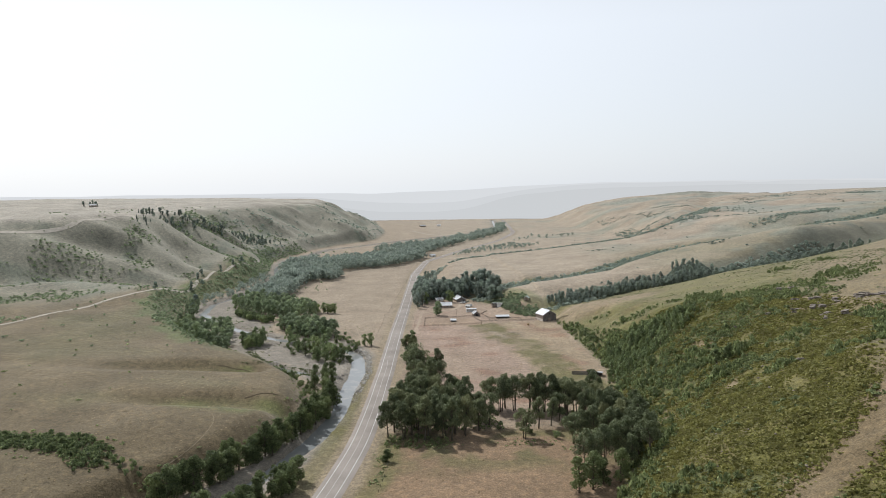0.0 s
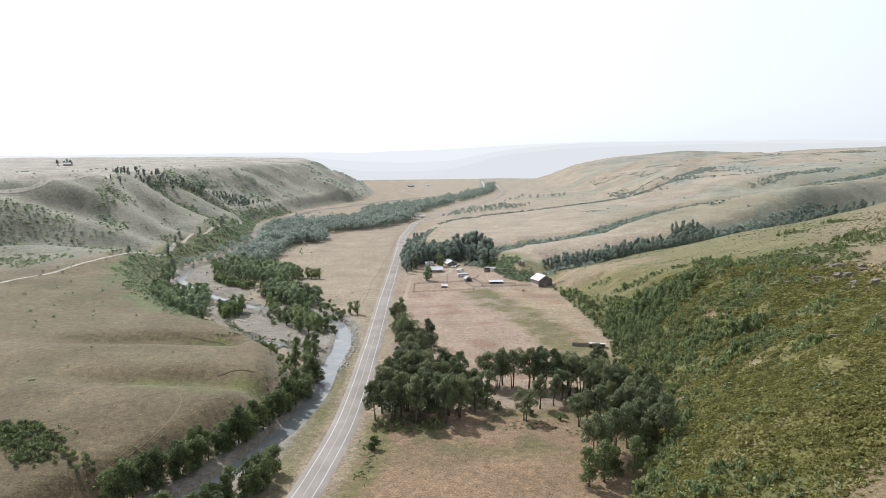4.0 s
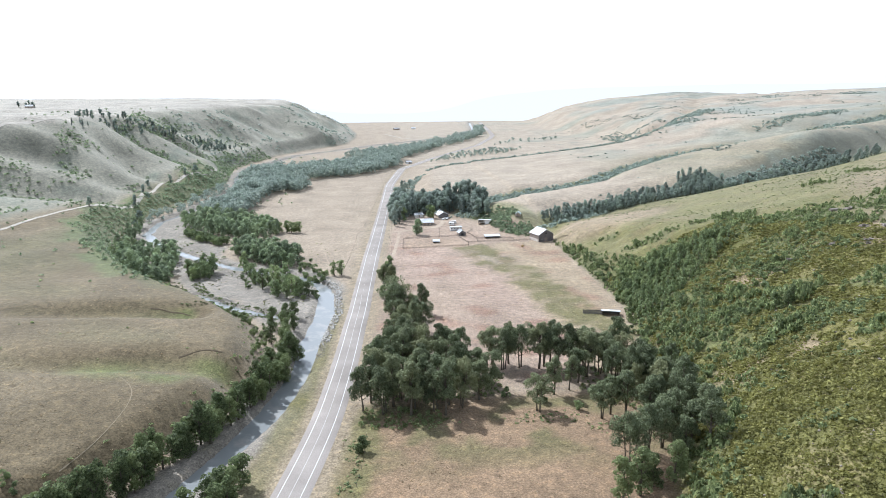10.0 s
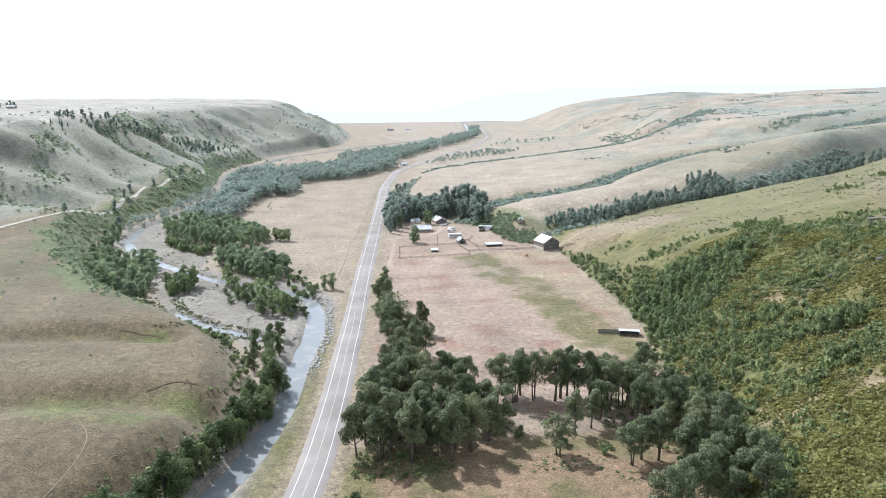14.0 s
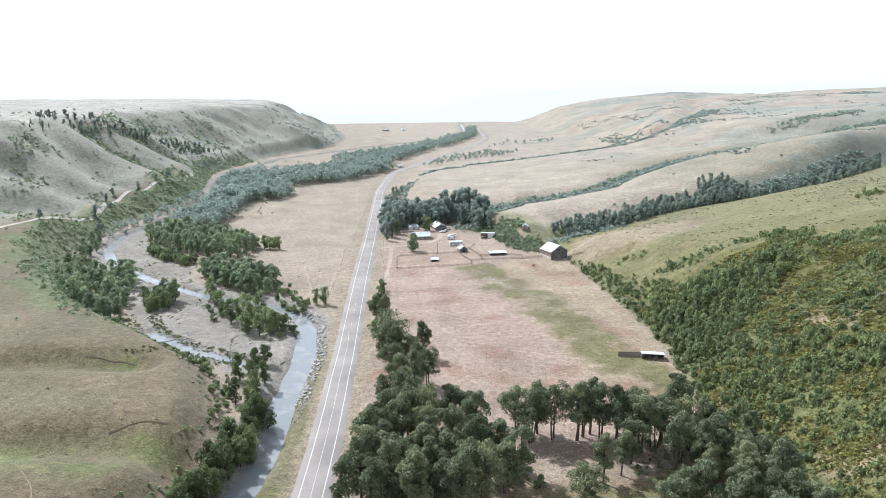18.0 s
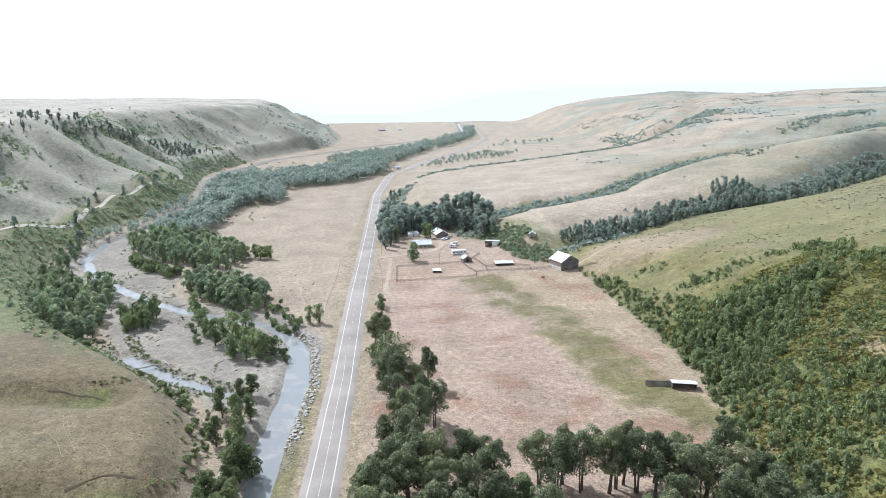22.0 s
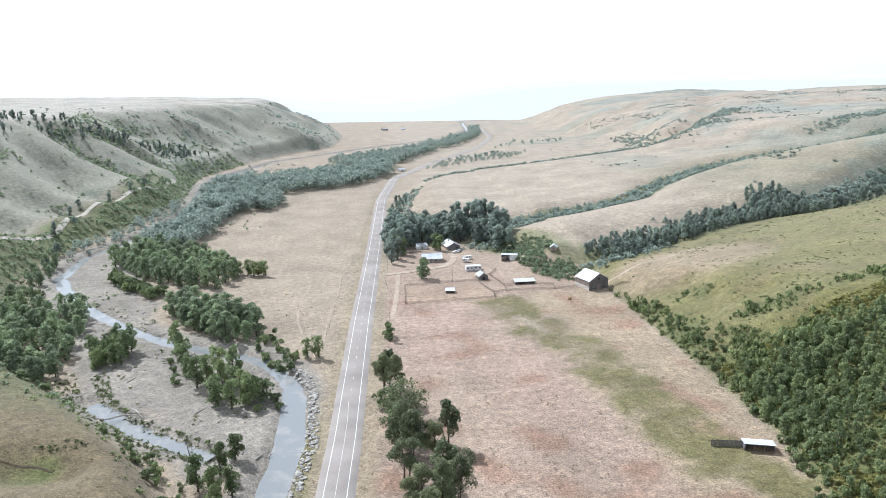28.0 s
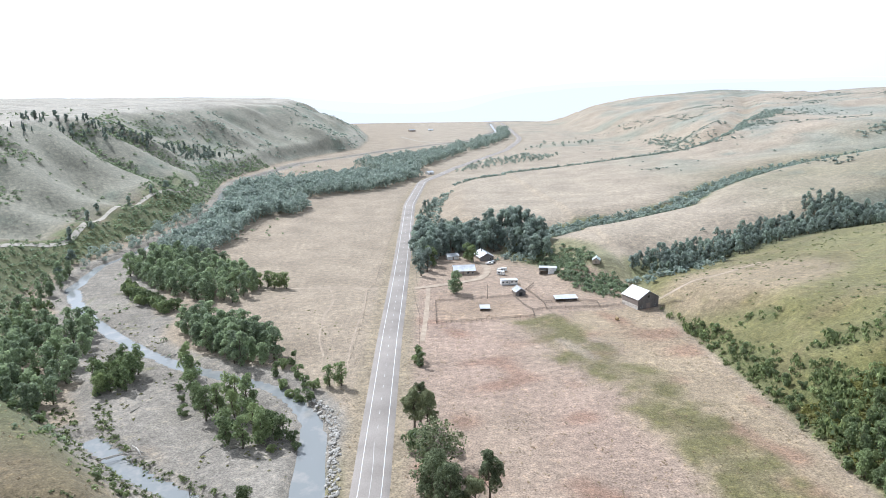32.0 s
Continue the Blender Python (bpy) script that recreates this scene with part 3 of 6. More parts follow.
def fill(poly, gap, rng):
    """Places that fill an outline, no nearer than gap."""
    p = np.array(poly)
    n = int(3.2 * (np.ptp(p[:, 0]) * np.ptp(p[:, 1])) / gap**2)
    x, y = rng.uniform(p[:, 0].min(), p[:, 0].max(), n), rng.uniform(p[:, 1].min(), p[:, 1].max(), n)
    ok = inside(x, y, poly)
    return apart(list(zip(x[ok], y[ok])), gap)


def plant(protos, pts, rng, lo=0.8, hi=1.15, group="", label=""):
    P = np.array(pts, float)
    for (x, y), z in zip(pts, height(P[:, 0], P[:, 1])):
        s = rng.uniform(lo, hi)
        m = pose(x, y, float(z) - 0.1, 0, 0, rng.uniform(0, 360)) @ Matrix.Diagonal((s * rng.uniform(0.88, 1.12), s * rng.uniform(0.88, 1.12), s, 1))
        tagged(copy_thing(protos[rng.randint(len(protos))], m), label=label, group=group)


def ribbon(name, pts, offs, lift, mat, step=4.0, soft=6.0, level=None, rough_edge=0.0):
    """A strip draped along a bent path; offs: the offsets across it, left to right, with their heights."""
    P = np.array(pts, float)
    L = np.r_[0, np.cumsum(np.hypot(*np.diff(P, axis=0).T))]
    s = np.arange(0, L[-1], step)
    X, Y = line(s, list(zip(L, P[:, 0])), soft), line(s, list(zip(L, P[:, 1])), soft)
    tx, ty = np.gradient(X), np.gradient(Y)
    n = np.hypot(tx, ty)
    nx, ny = ty / n, -tx / n
    U, W = np.array([o[0] for o in offs], float), np.array([o[1] for o in offs], float)
    wob = 1 + rough_edge * (value_noise(s, s * 0 + 3.3, 7, 31) + 0.6 * value_noise(s, s * 0 + 9.1, 2.5, 32))
    XX, YY = X[:, None] + nx[:, None] * U * wob[:, None], Y[:, None] + ny[:, None] * U * wob[:, None]
    base = height(X, Y)[:, None] if len(offs) > 2 else height(XX, YY)
    ZZ = (base if level is None else level) + W + lift + 0 * XX
    me = grid_mesh(name, XX, YY, ZZ)
    me.materials.append(mat)
    return me


# ---- the ground ----
def mixc(col, w, target):
    return col * (1 - w[..., None]) + np.array(target) * w[..., None]


def thicket(x, y):
    e, gl = x - line(y, RIGHT_FOOT), line(x, GULLY)
    n = value_noise(x, y, 17, 61) * 0.6 + value_noise(x, y, 38, 62) * 0.6
    belt = (1 - sstep((e - line(y, [(250, 10), (320, 34), (380, 52), (440, 46), (480, 14), (540, 7), (562, -1), (620, -8)])) / 8)) * sstep((e + 3) / 3)
    band = 0
    for path, wide in (([(186, 455), (215, 452), (250, 440), (300, 425), (350, 430)], 24), ([(170, 340), (205, 372), (240, 398), (285, 410), (330, 405)], 20), ([(160, 300), (190, 318), (215, 340)], 16), ([(262, 470), (250, 452), (244, 430)], 14)):
        band = np.maximum(band, 1 - sstep((near_path(x, y, path)[0] - wide * (0.55 + 0.5 * n)) / 8))
    patches = sstep((n - 0.16 - 0.14 * sstep((e - 50) / 40)) * 6.0) * (1 - sstep((y - 445 - 1.2 * np.clip(x - 285, 0, 130)) / 25)) * (1 - sstep((height(x, y) - 56) / 10)) * 0.9
    row = 1 - sstep((near_path(x, y, [(203, 500), (222, 487), (244, 480), (268, 474)])[0] - 6 - 6 * n) / 4)
    clump = 1 - sstep((np.hypot(x - 201, y - 541) - 6) / 3)
    for bx, by, br in ((212, 382, 11), (171, 300, 9), (166, 364, 5)):
        gap = sstep((np.hypot(x - bx, (y - by) * 0.8) - br * (0.7 + 0.4 * n)) / 4)
        belt, band, patches = belt * gap, band * gap, patches * gap
    return np.clip(np.maximum.reduce([belt * (0.95 + 0.2 * n), band * 0.9, patches, row * 0.8 * (y > 480), clump]), 0, 1) * (gl - y > 8) * sstep((e + 3) / 3) * sstep(0.80 + 0.85 * value_noise(x, y, 9, 79))


def cover(x, y, z):
    """The base colour of what grows or lies on the ground, with haze put into the far tones."""
    col = np.zeros(x.shape + (3,)) + np.array((0.300, 0.240, 0.175))
    n1, n2, n3 = value_noise(x, y, 34, 41), value_noise(x, y, 13, 42), value_noise(x, y, 110, 43)
    n4 = value_noise(x, y, 5.5, 44)
    foot, hill, rf = line(y, LEFT_FOOT), line(y, HILL_FOOT), line(y, RIGHT_FOOT)
    rx = road_x(y)
    # meadow between road and spur
    mead = sstep((x - rx - 8) / 8) * sstep((rf - x) / 8) * sstep((y - 320) / 25) * (1 - sstep((y - 655) / 20))
    col = mixc(col, mead * (0.75 + 0.25 * n1), (0.318, 0.232, 0.180))
    col = mixc(col, mead * sstep((x - 118 + 12 * n1) / 14) * 0.85, (0.305, 0.240, 0.158))
    col = mixc(col, mead * sstep(value_noise(x * 0.6 + y * 0.25, y * 0.7 - x * 0.2, 9, 45) * 1.5 - 0.1) * 0.65, (0.240, 0.138, 0.094))
    swath = near_path(x, y, [(106, 580), (112, 556), (120, 532), (129, 508), (133, 481), (138, 452), (143, 425), (150, 404), (160, 388)])[0]
    col = mixc(col, (1 - sstep((swath - 8 - 6 * n2 - 4 * n4) / 10)) * (y > 370) * np.clip(0.88 + 0.35 * n4 + 0.25 * n2, 0, 0.97), (0.136, 0.122, 0.052))
    pale = near_path(x, y, [(111, 556), (117, 541), (120, 533)])[0]
    col = mixc(col, (1 - sstep((pale - 1.5) / 3)) * 0.7, (0.32, 0.262, 0.20))
    # paddock south of the grove
    south = sstep((x - rx - 8) / 8) * sstep((rf + 8 - x) / 8) * (1 - sstep((y - 312) / 14)) * sstep((y - 120) / 40)
    col = mixc(col, south * 0.9, (0.222, 0.150, 0.090))
    col = mixc(col, south * sstep(n4 * 1.2 + n2 * 0.5 - 0.2) * 0.5, (0.245, 0.165, 0.098))
    col = mixc(col, south * sstep((n2 + 0.5 * n4) * 1.6 + 0.1) * sstep((y - 255) / 30) * 0.75, (0.130, 0.124, 0.055))
    # western bench, its green swales, the slope and the plateau
    d = foot - x
    west = sstep((d - 2) / 10)
    col = mixc(col, west, (0.158, 0.124, 0.074))
    col = mixc(col, west * sstep(n1 * 0.9 + n3 * 0.6) * 0.6, (0.142, 0.134, 0.070))
    col = mixc(col, west * sstep(n2 * 1.3 - 0.35) * 0.45, (0.215, 0.172, 0.108))
    col = mixc(col, west * sstep((335 - y) / 60) * (0.38 + 0.25 * n1), (0.112, 0.086, 0.050))
    for path, wide in (([(-36, 344), (-62, 347), (-112, 339), (-170, 343)], 9), ([(-70, 415), (-102, 414), (-145, 408)], 8), ([(-50, 330), (-76, 330), (-90, 336)], 10)):
        g = 1 - sstep((near_path(x, y, path)[0] - wide * 0.25 - 2.5 * n2 - 1.5 * n4) / wide)
        col = mixc(col, west * g * np.clip(0.62 + 0.35 * n2, 0, 0.9) * (0.12 + 0.88 * sstep((x + 112) / 40)), (0.132, 0.146, 0.054))
    # western slope: tone lightened and greyed to stand in for haze
    slope = west * np.maximum(sstep((hill - x) / 40), sstep((y - 980) / 100)) * sstep((y - 560) / 160)
    col = mixc(col, slope * 0.85, (0.276, 0.266, 0.212))
    col = mixc(col, slope * sstep(n1 * 1.2 + n2 * 0.6 - 0.15) * 0.65, (0.170, 0.192, 0.148))
    wet = west * (1 - sstep((d - 30 - 14 * n2) / 16)) * sstep((y - 420) / 90) * (1 - sstep((y - 1000) / 120))
    col = mixc(col, wet * 0.85, (0.125, 0.145, 0.062))
    # plateau grass paled in the colour, also for haze
    col = mixc(col, sstep((z - 84) / 10) * (x < 100), (0.365, 0.330, 0.275))
    # eastern spur: herbs, dry grass, bare tops
    e = x - rf
    gyl = line(x, GULLY)
    spur = sstep((e + 2) / 8) * (1 - sstep((y - gyl + 6) / 12))
    col = mixc(col, spur, (0.150, 0.132, 0.048))
    herb = sstep(0.72 + 0.75 * n1 + 0.55 * n2 + 0.3 * n4) * (1 - sstep((z - 52) / 26) * 0.75)
    col = mixc(col, spur * herb * (1 - 0.55 * sstep((y - 470) / 60)), (0.112, 0.108, 0.034))
    col = mixc(col, spur * sstep((y - 455) / 45) * np.clip(0.75 + 0.4 * n1, 0, 1), (0.168, 0.154, 0.070))
    col = mixc(col, spur * sstep((y - 455) / 45) * sstep(n2 * 1.1 + n4 * 0.6 - 0.1) * 0.55, (0.240, 0.192, 0.110))
    col = mixc(col, spur * (1 - sstep((np.hypot(x - 222, (y - 592) * 1.3) - 36) / 24)) * 0.75, (0.290, 0.220, 0.150))
    col = mixc(col, spur * sstep(n2 * 1.3 + n1 * 0.6 + n4 * 0.7 - 0.45) * 0.8, (0.165, 0.140, 0.066))
    col = mixc(col, spur * sstep((z - 52) / 10) * 0.9, (0.218, 0.172, 0.104))
    col = mixc(col, np.where(x > 100, thicket(x, y), 0) * 0.8, (0.105, 0.115, 0.048))
    for bx, by, br in ((268, 345, 20), (272, 362, 14), (262, 322, 12), (212, 382, 11), (171, 300, 9), (166, 364, 6), (222, 372, 8), (188, 285, 7)):
        col = mixc(col, spur * (1 - sstep((np.hypot(x - bx, (y - by) * 0.8) - br * (0.6 + 0.4 * n2)) / 4)) * 0.8, (0.235, 0.180, 0.112))
    bare = 1 - sstep((near_path(x, y, [(150, 160), (185, 178), (215, 205)])[0] - 8 - 6 * n2) / 8)
    col = mixc(col, spur * bare * 0.85, (0.190, 0.140, 0.086))
    # terrace fields and hills in the north-east
    ne = sstep((y - gyl + 6) / 20) * sstep((x - 95) / 30)
    col = mixc(col, ne, (0.322, 0.264, 0.198))
    col = mixc(col, ne * sstep((x - 270) / 120) * (1 - sstep((y - gyl - 190) / 120)) * (0.75 + 0.2 * n1), (0.215, 0.192, 0.126))
    col = mixc(col, ne * sstep(n3 * 1.3 + n1 * 0.5 - 0.1) * sstep((x - 280) / 120) * 0.8, (0.225, 0.230, 0.178))
    brush = 1 - sstep((near_path(x, y, BRUSH)[0] - 9 - 5 * n2) / 9)
    col = mixc(col, brush * (x > 100), (0.150, 0.155, 0.075))
    gul = 1 - sstep((np.abs(y - gyl) - 10 - 5 * n2) / 12)
    col = mixc(col, gul * sstep((x - 176) / 8), (0.155, 0.158, 0.080))
    bank = sstep((y - gyl - 2) / 6) * (1 - sstep((y - gyl - 40 - 8 * n2) / 12)) * sstep((x - 350) / 40)
    col = mixc(col, bank * 0.8, (0.135, 0.140, 0.105))
    knoll = (1 - sstep((near_path(x, y, [(128, 722), (150, 690), (163, 640)])[0] - 18) / 9))
    col = mixc(col, knoll * 0.8, (0.185, 0.180, 0.095))
    # higher eastern hills greyed as if seen through haze
    high = ne * sstep((x - 330) / 160) * sstep((z - 30) / 35) * sstep(0.4 + 1.2 * n3 + 0.5 * n1)
    col = mixc(col, high * 0.7, (0.235, 0.245, 0.205))
    col = mixc(col, ne * sstep((x - 300) / 150) * sstep(n2 * 0.9 + n1 * 0.9 - 0.35) * 0.6, (0.190, 0.205, 0.165))
    # farmyard
    yard = inside(x, y, [(48, 592), (106, 596), (160, 600), (176, 640), (130, 690), (112, 725), (60, 720), (46, 660)])
    col = mixc(col, yard * 0.8, (0.310, 0.232, 0.174))
    col = mixc(col, inside(x, y, [(55, 588), (105, 592), (100, 625), (56, 622)]) * (0.6 + 0.3 * n2), (0.320, 0.235, 0.165))
    # river: gravel bars and damp edges
    dr, _ = near_path(x, y, RIVER)
    ds, _ = near_path(x, y, SIDE)
    bar = 1 - sstep((near_path(x, y, [(-8, 440), (-30, 480), (-60, 512), (-96, 560), (-128, 625), (-150, 690), (-158, 740)])[0] - 24 - 8 * n2) / 6)
    bar = np.maximum(bar * (x < rx - 20) * (d < 4), (1 - sstep((np.minimum(dr - 7, ds - 4) - 4.5 - 2 * n2) / 3)) * (y > 200))
    col = mixc(col, bar, (0.250, 0.222, 0.186))
    col = mixc(col, bar * sstep(n2 * 1.4 + n4 * 0.6 - 0.15) * 0.5, (0.205, 0.180, 0.146))
    col = mixc(col, bar * sstep(n4 * 1.8 - 0.75) * sstep(n1 * 2), (0.190, 0.185, 0.095))
    # verges
    dx, _ = near_path(x, y, ROAD)
    verge = (1 - sstep((dx - 9) / 5)) * (y > 0)
    col = mixc(col, verge * 0.8, (0.270, 0.218, 0.148))
    left = sstep((rx - 7 - x) / 4) * (1 - sstep((rx - 17 - x) / 4)) * (1 - sstep((y - 430) / 40)) * sstep((y - 150) / 30)
    col = mixc(col, left * np.clip(0.8 + 0.4 * n2, 0, 1), (0.150, 0.136, 0.060))
    right = sstep((x - rx - 9) / 4) * (1 - sstep((x - rx - 19 - 5 * n2) / 5)) * (1 - sstep((y - 300) / 20)) * sstep((y - 150) / 30)
    col = mixc(col, right * np.clip(0.6 + 0.5 * n2 + 0.3 * n4, 0, 1), (0.155, 0.140, 0.062))
    return np.clip(col, 0.01, 0.8)


ground = new("ground", grid_mesh("ground", GX, GY, GZ))
ground.data.materials.append(GROUND)
tint = ground.data.color_attributes.new("cover", "FLOAT_COLOR", "POINT")
rgb = cover(GX, GY, GZ).reshape(-1, 3)
tint.data.foreach_set("color", np.concatenate([rgb, np.ones((len(rgb), 1))], 1).astype(np.float32).ravel())
tagged(ground, "dry grass valley floor with green swales, gravel bars and hillsides", "ground", kind="structure")

# far rims of the plateau, one behind the other; smoke haze painted as their glow
a = np.linspace(radians(10), radians(170), 420)
deg = np.degrees(a)
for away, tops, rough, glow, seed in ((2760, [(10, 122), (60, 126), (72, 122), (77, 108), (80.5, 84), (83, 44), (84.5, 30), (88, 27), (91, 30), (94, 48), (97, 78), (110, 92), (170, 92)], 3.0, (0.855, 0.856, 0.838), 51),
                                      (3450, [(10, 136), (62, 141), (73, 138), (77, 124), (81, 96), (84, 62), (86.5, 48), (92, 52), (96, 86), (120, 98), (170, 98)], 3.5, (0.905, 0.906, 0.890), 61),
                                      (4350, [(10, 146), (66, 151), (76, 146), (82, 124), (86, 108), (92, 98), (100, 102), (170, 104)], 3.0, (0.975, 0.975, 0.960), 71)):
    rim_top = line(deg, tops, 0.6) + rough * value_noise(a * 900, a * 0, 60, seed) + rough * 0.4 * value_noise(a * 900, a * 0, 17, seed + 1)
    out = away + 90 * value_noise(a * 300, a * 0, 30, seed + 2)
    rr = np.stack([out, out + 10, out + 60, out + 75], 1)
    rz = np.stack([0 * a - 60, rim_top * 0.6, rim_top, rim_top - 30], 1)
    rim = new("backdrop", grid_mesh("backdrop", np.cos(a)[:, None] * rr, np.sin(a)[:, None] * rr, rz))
    RIM, rnt, rp = nodes_of("plateau_haze_glow")
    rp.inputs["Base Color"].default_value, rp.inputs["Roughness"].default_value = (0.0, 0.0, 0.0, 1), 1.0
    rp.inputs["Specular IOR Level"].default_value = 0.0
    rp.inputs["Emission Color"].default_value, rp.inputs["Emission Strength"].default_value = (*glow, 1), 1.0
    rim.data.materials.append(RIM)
    tagged(rim, "distant plateau rim, smoke haze painted as a pale glow", "distant hills", kind="structure")

# water
for name, path, half, text in (("water", RIVER, 12.0, "shallow grey-green river over gravel"), ("water", SIDE, 8.0, "still side arm of the river")):
    tagged(new(name, ribbon(name, path, [(-half, 0), (half, 0)], 0, WATER, level=-2.0)), text, "river", kind="structure")

# road with its painted lines
road = new("road", ribbon("road", ROAD, [(-6.2, -0.45), (-4.75, 0.02), (0, 0.10), (4.75, 0.02), (6.2, -0.45)], 0.42, ASPHALT, step=5))
tagged(road, "grey two-lane asphalt road with white edge lines", "road", kind="structure")
for off in (-3.6, 3.6):
    part("edge_line", ribbon("edge_line", ROAD, [(off - 0.11, 0), (off, 0), (off + 0.11, 0)], 0.42 + 0.10 - 0.062 + 0.012, PAINT_WHITE, step=5), None, road, "white painted edge line")
part("centre_line", ribbon("centre_line", [p for p in ROAD if p[1] < 470] + [(22.7, 471)], [(-0.07, 0), (0, 0), (0.07, 0)], 0.42 + 0.112, PAINT_WORN, step=5), None, road, "worn solid centre line")
for k in range(58):
    y0 = 477 + k * 11.3
    part("centre_dash", ribbon("centre_dash", [(float(road_x(np.array([y0 + t]))[0]), y0 + t) for t in (0, 1.6, 3.2)], [(-0.09, 0), (0, 0), (0.09, 0)], 0.42 + 0.112, PAINT_WORN, step=1.0, soft=0.3), None, road, "worn centre dash")

# ---- trees and shrubs ----
rng = np.random.RandomState(7)
FAR = pose(0, -700, -400)  # the first of each kind is set down with its copies


def kinds(maker):
    made = maker()
    for ob in made:
        ob.matrix_world = FAR
    return made


def discard(protos):
    for ob in protos:
        for o in (*ob.children_recursive, ob):
            bpy.data.objects.remove(o)


COTTON = "tall cottonwood with dull green leaves and a forked grey trunk"
cottonwoods = kinds(lambda: [make_tree("cottonwood_tree", COTTON, "tree", h, sp, 100 + k, LEAF_COTTON, 9500, 0.40, cl, lb, st, fine=0.78)
                             for k, (h, sp, cl, lb, st) in enumerate([(19, 5.6, 0.36, 15, 1), (18, 6.6, 0.34, 17, 2), (20, 5.8, 0.38, 16, 1), (17, 6.6, 0.30, 18, 3), (18.5, 5.6, 0.34, 15, 2), (16, 6.0, 0.26, 16, 2), (18.5, 7.0, 0.36, 18, 3), (15, 5.2, 0.24, 14, 1)])])
poplars = kinds(lambda: [make_tree("poplar_tree", "leafy green poplar beside the river", "tree", h, sp, 200 + k, LEAF_RIVER, 1500, 0.8, cl, lb, st)
                         for k, (h, sp, cl, lb, st) in enumerate([(14, 4.8, 0.03, 13, 1), (12.5, 5.2, 0.02, 13, 2), (15, 4.4, 0.05, 13, 1), (11.5, 4.8, 0.02, 12, 2)])])
bank_poplars = kinds(lambda: [make_tree("poplar_tree", "leafy dark green poplar on the river bank", "tree", h, sp, 230 + k, LEAF_BANK, 3200, 0.56, cl, lb, st)
                              for k, (h, sp, cl, lb, st) in enumerate([(14, 4.6, 0.04, 14, 1), (12.5, 5.0, 0.03, 13, 2), (15, 4.2, 0.06, 14, 1), (11.5, 4.6, 0.03, 12, 2)])])
willows = kinds(lambda: [make_tree("willow_bush", "rounded bushy willow with green leaves to the ground", "bush", h, sp, 300 + k, LEAF_RIVER, 700, 0.75, 0.02, 8, 3)
                         for k, (h, sp) in enumerate([(6, 3.4), (7.5, 3.6), (5, 3.2)])])
# farther trees carry leaf colours with haze painted in
hazed_poplars = kinds(lambda: [make_tree("silver_poplar_tree", "grey-green poplar in a dense far grove, leaves paled for haze", "tree", h, sp, 400 + k, LEAF_HAZED, 650, 1.35, 0.08, 9, 1)
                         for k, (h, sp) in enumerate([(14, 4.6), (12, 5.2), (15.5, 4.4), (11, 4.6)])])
farm_trees = kinds(lambda: [make_tree("silver_poplar_tree", "grey-green poplar in the windbreak behind the farm, leaves paled for haze", "tree", h, sp, 450 + k, LEAF_HAZED, 1100, 1.0, 0.05, 9, 1)
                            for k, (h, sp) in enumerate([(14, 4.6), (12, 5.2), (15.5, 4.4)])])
far_poplars = kinds(lambda: [make_tree("balsam_poplar_tree", "leafy poplar in the river woods, tinted blue-green for haze", "tree", h, sp, 470 + k, LEAF_MID, 950, 1.0, 0.03, 11, 1)
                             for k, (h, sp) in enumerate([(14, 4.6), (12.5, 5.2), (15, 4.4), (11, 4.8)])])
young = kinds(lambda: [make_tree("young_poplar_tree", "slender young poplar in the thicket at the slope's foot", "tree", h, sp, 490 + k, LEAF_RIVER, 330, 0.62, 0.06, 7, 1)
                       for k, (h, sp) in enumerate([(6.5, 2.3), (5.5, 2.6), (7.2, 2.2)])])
aspens = kinds(lambda: [make_tree("aspen_tree", "slender grey-green aspen in a hillside gully, leaves paled for haze", "tree", h, sp, 500 + k, LEAF_HAZED, 520, 1.05, 0.03, 10, 1)
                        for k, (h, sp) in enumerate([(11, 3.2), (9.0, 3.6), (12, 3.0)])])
round_trees = kinds(lambda: [make_tree("round_willow_tree", "broad round-crowned willow standing alone in the farmyard", "tree", 11, 5.4, 520, LEAF_MID, 2200, 0.8, 0.06, 12, 2)])
round_bushes = kinds(lambda: [make_tree("round_bush", "dense round dark green bush in dry grass", "bush", h, sp, 530 + k, LEAF_BANK, 1500, 0.42, 0.03, 8, 2) for k, (h, sp) in enumerate([(4.8, 2.6), (4.2, 2.9)])])
pines = kinds(lambda: [make_pine("pine_tree", "pine on the plateau's edge, needles paled for haze", h, 600 + k) for k, h in enumerate((13, 10, 15))])
sparse = kinds(lambda: [make_tree("old_cottonwood_tree", "old half-bare cottonwood with grey limbs showing", "tree", 15, 8.2, 700, LEAF_COTTON, 900, 0.8, 0.18, 13, 3)])
bare = kinds(lambda: [make_tree("dead_tree", "almost leafless grey tree on the river bank", "tree", 8.5, 4.0, 710, LEAF_COTTON, 60, 0.5, 0.2, 12, 2)])

G = "cottonwood grove beside the paddock"
front = [(27, 311), (30, 319), (35, 309), (38, 315), (45, 306), (47, 313), (55, 309), (58, 305), (65, 311), (60, 314), (73, 317), (41, 321), (52, 320)]
plant(cottonwoods, front, rng, 1.0, 1.2, G)
plant(cottonwoods, fill([(28, 324), (52, 325), (80, 321), (86, 332), (66, 346), (44, 352), (31, 343)], 6.2, rng), rng, 0.95, 1.18, G)
plant(cottonwoods, [(94, 304)], rng, 0.92, 0.95, G)
plant(cottonwoods, [(117, 295), (121, 299), (104, 318), (111, 322)], rng, 0.82, 0.92, G)
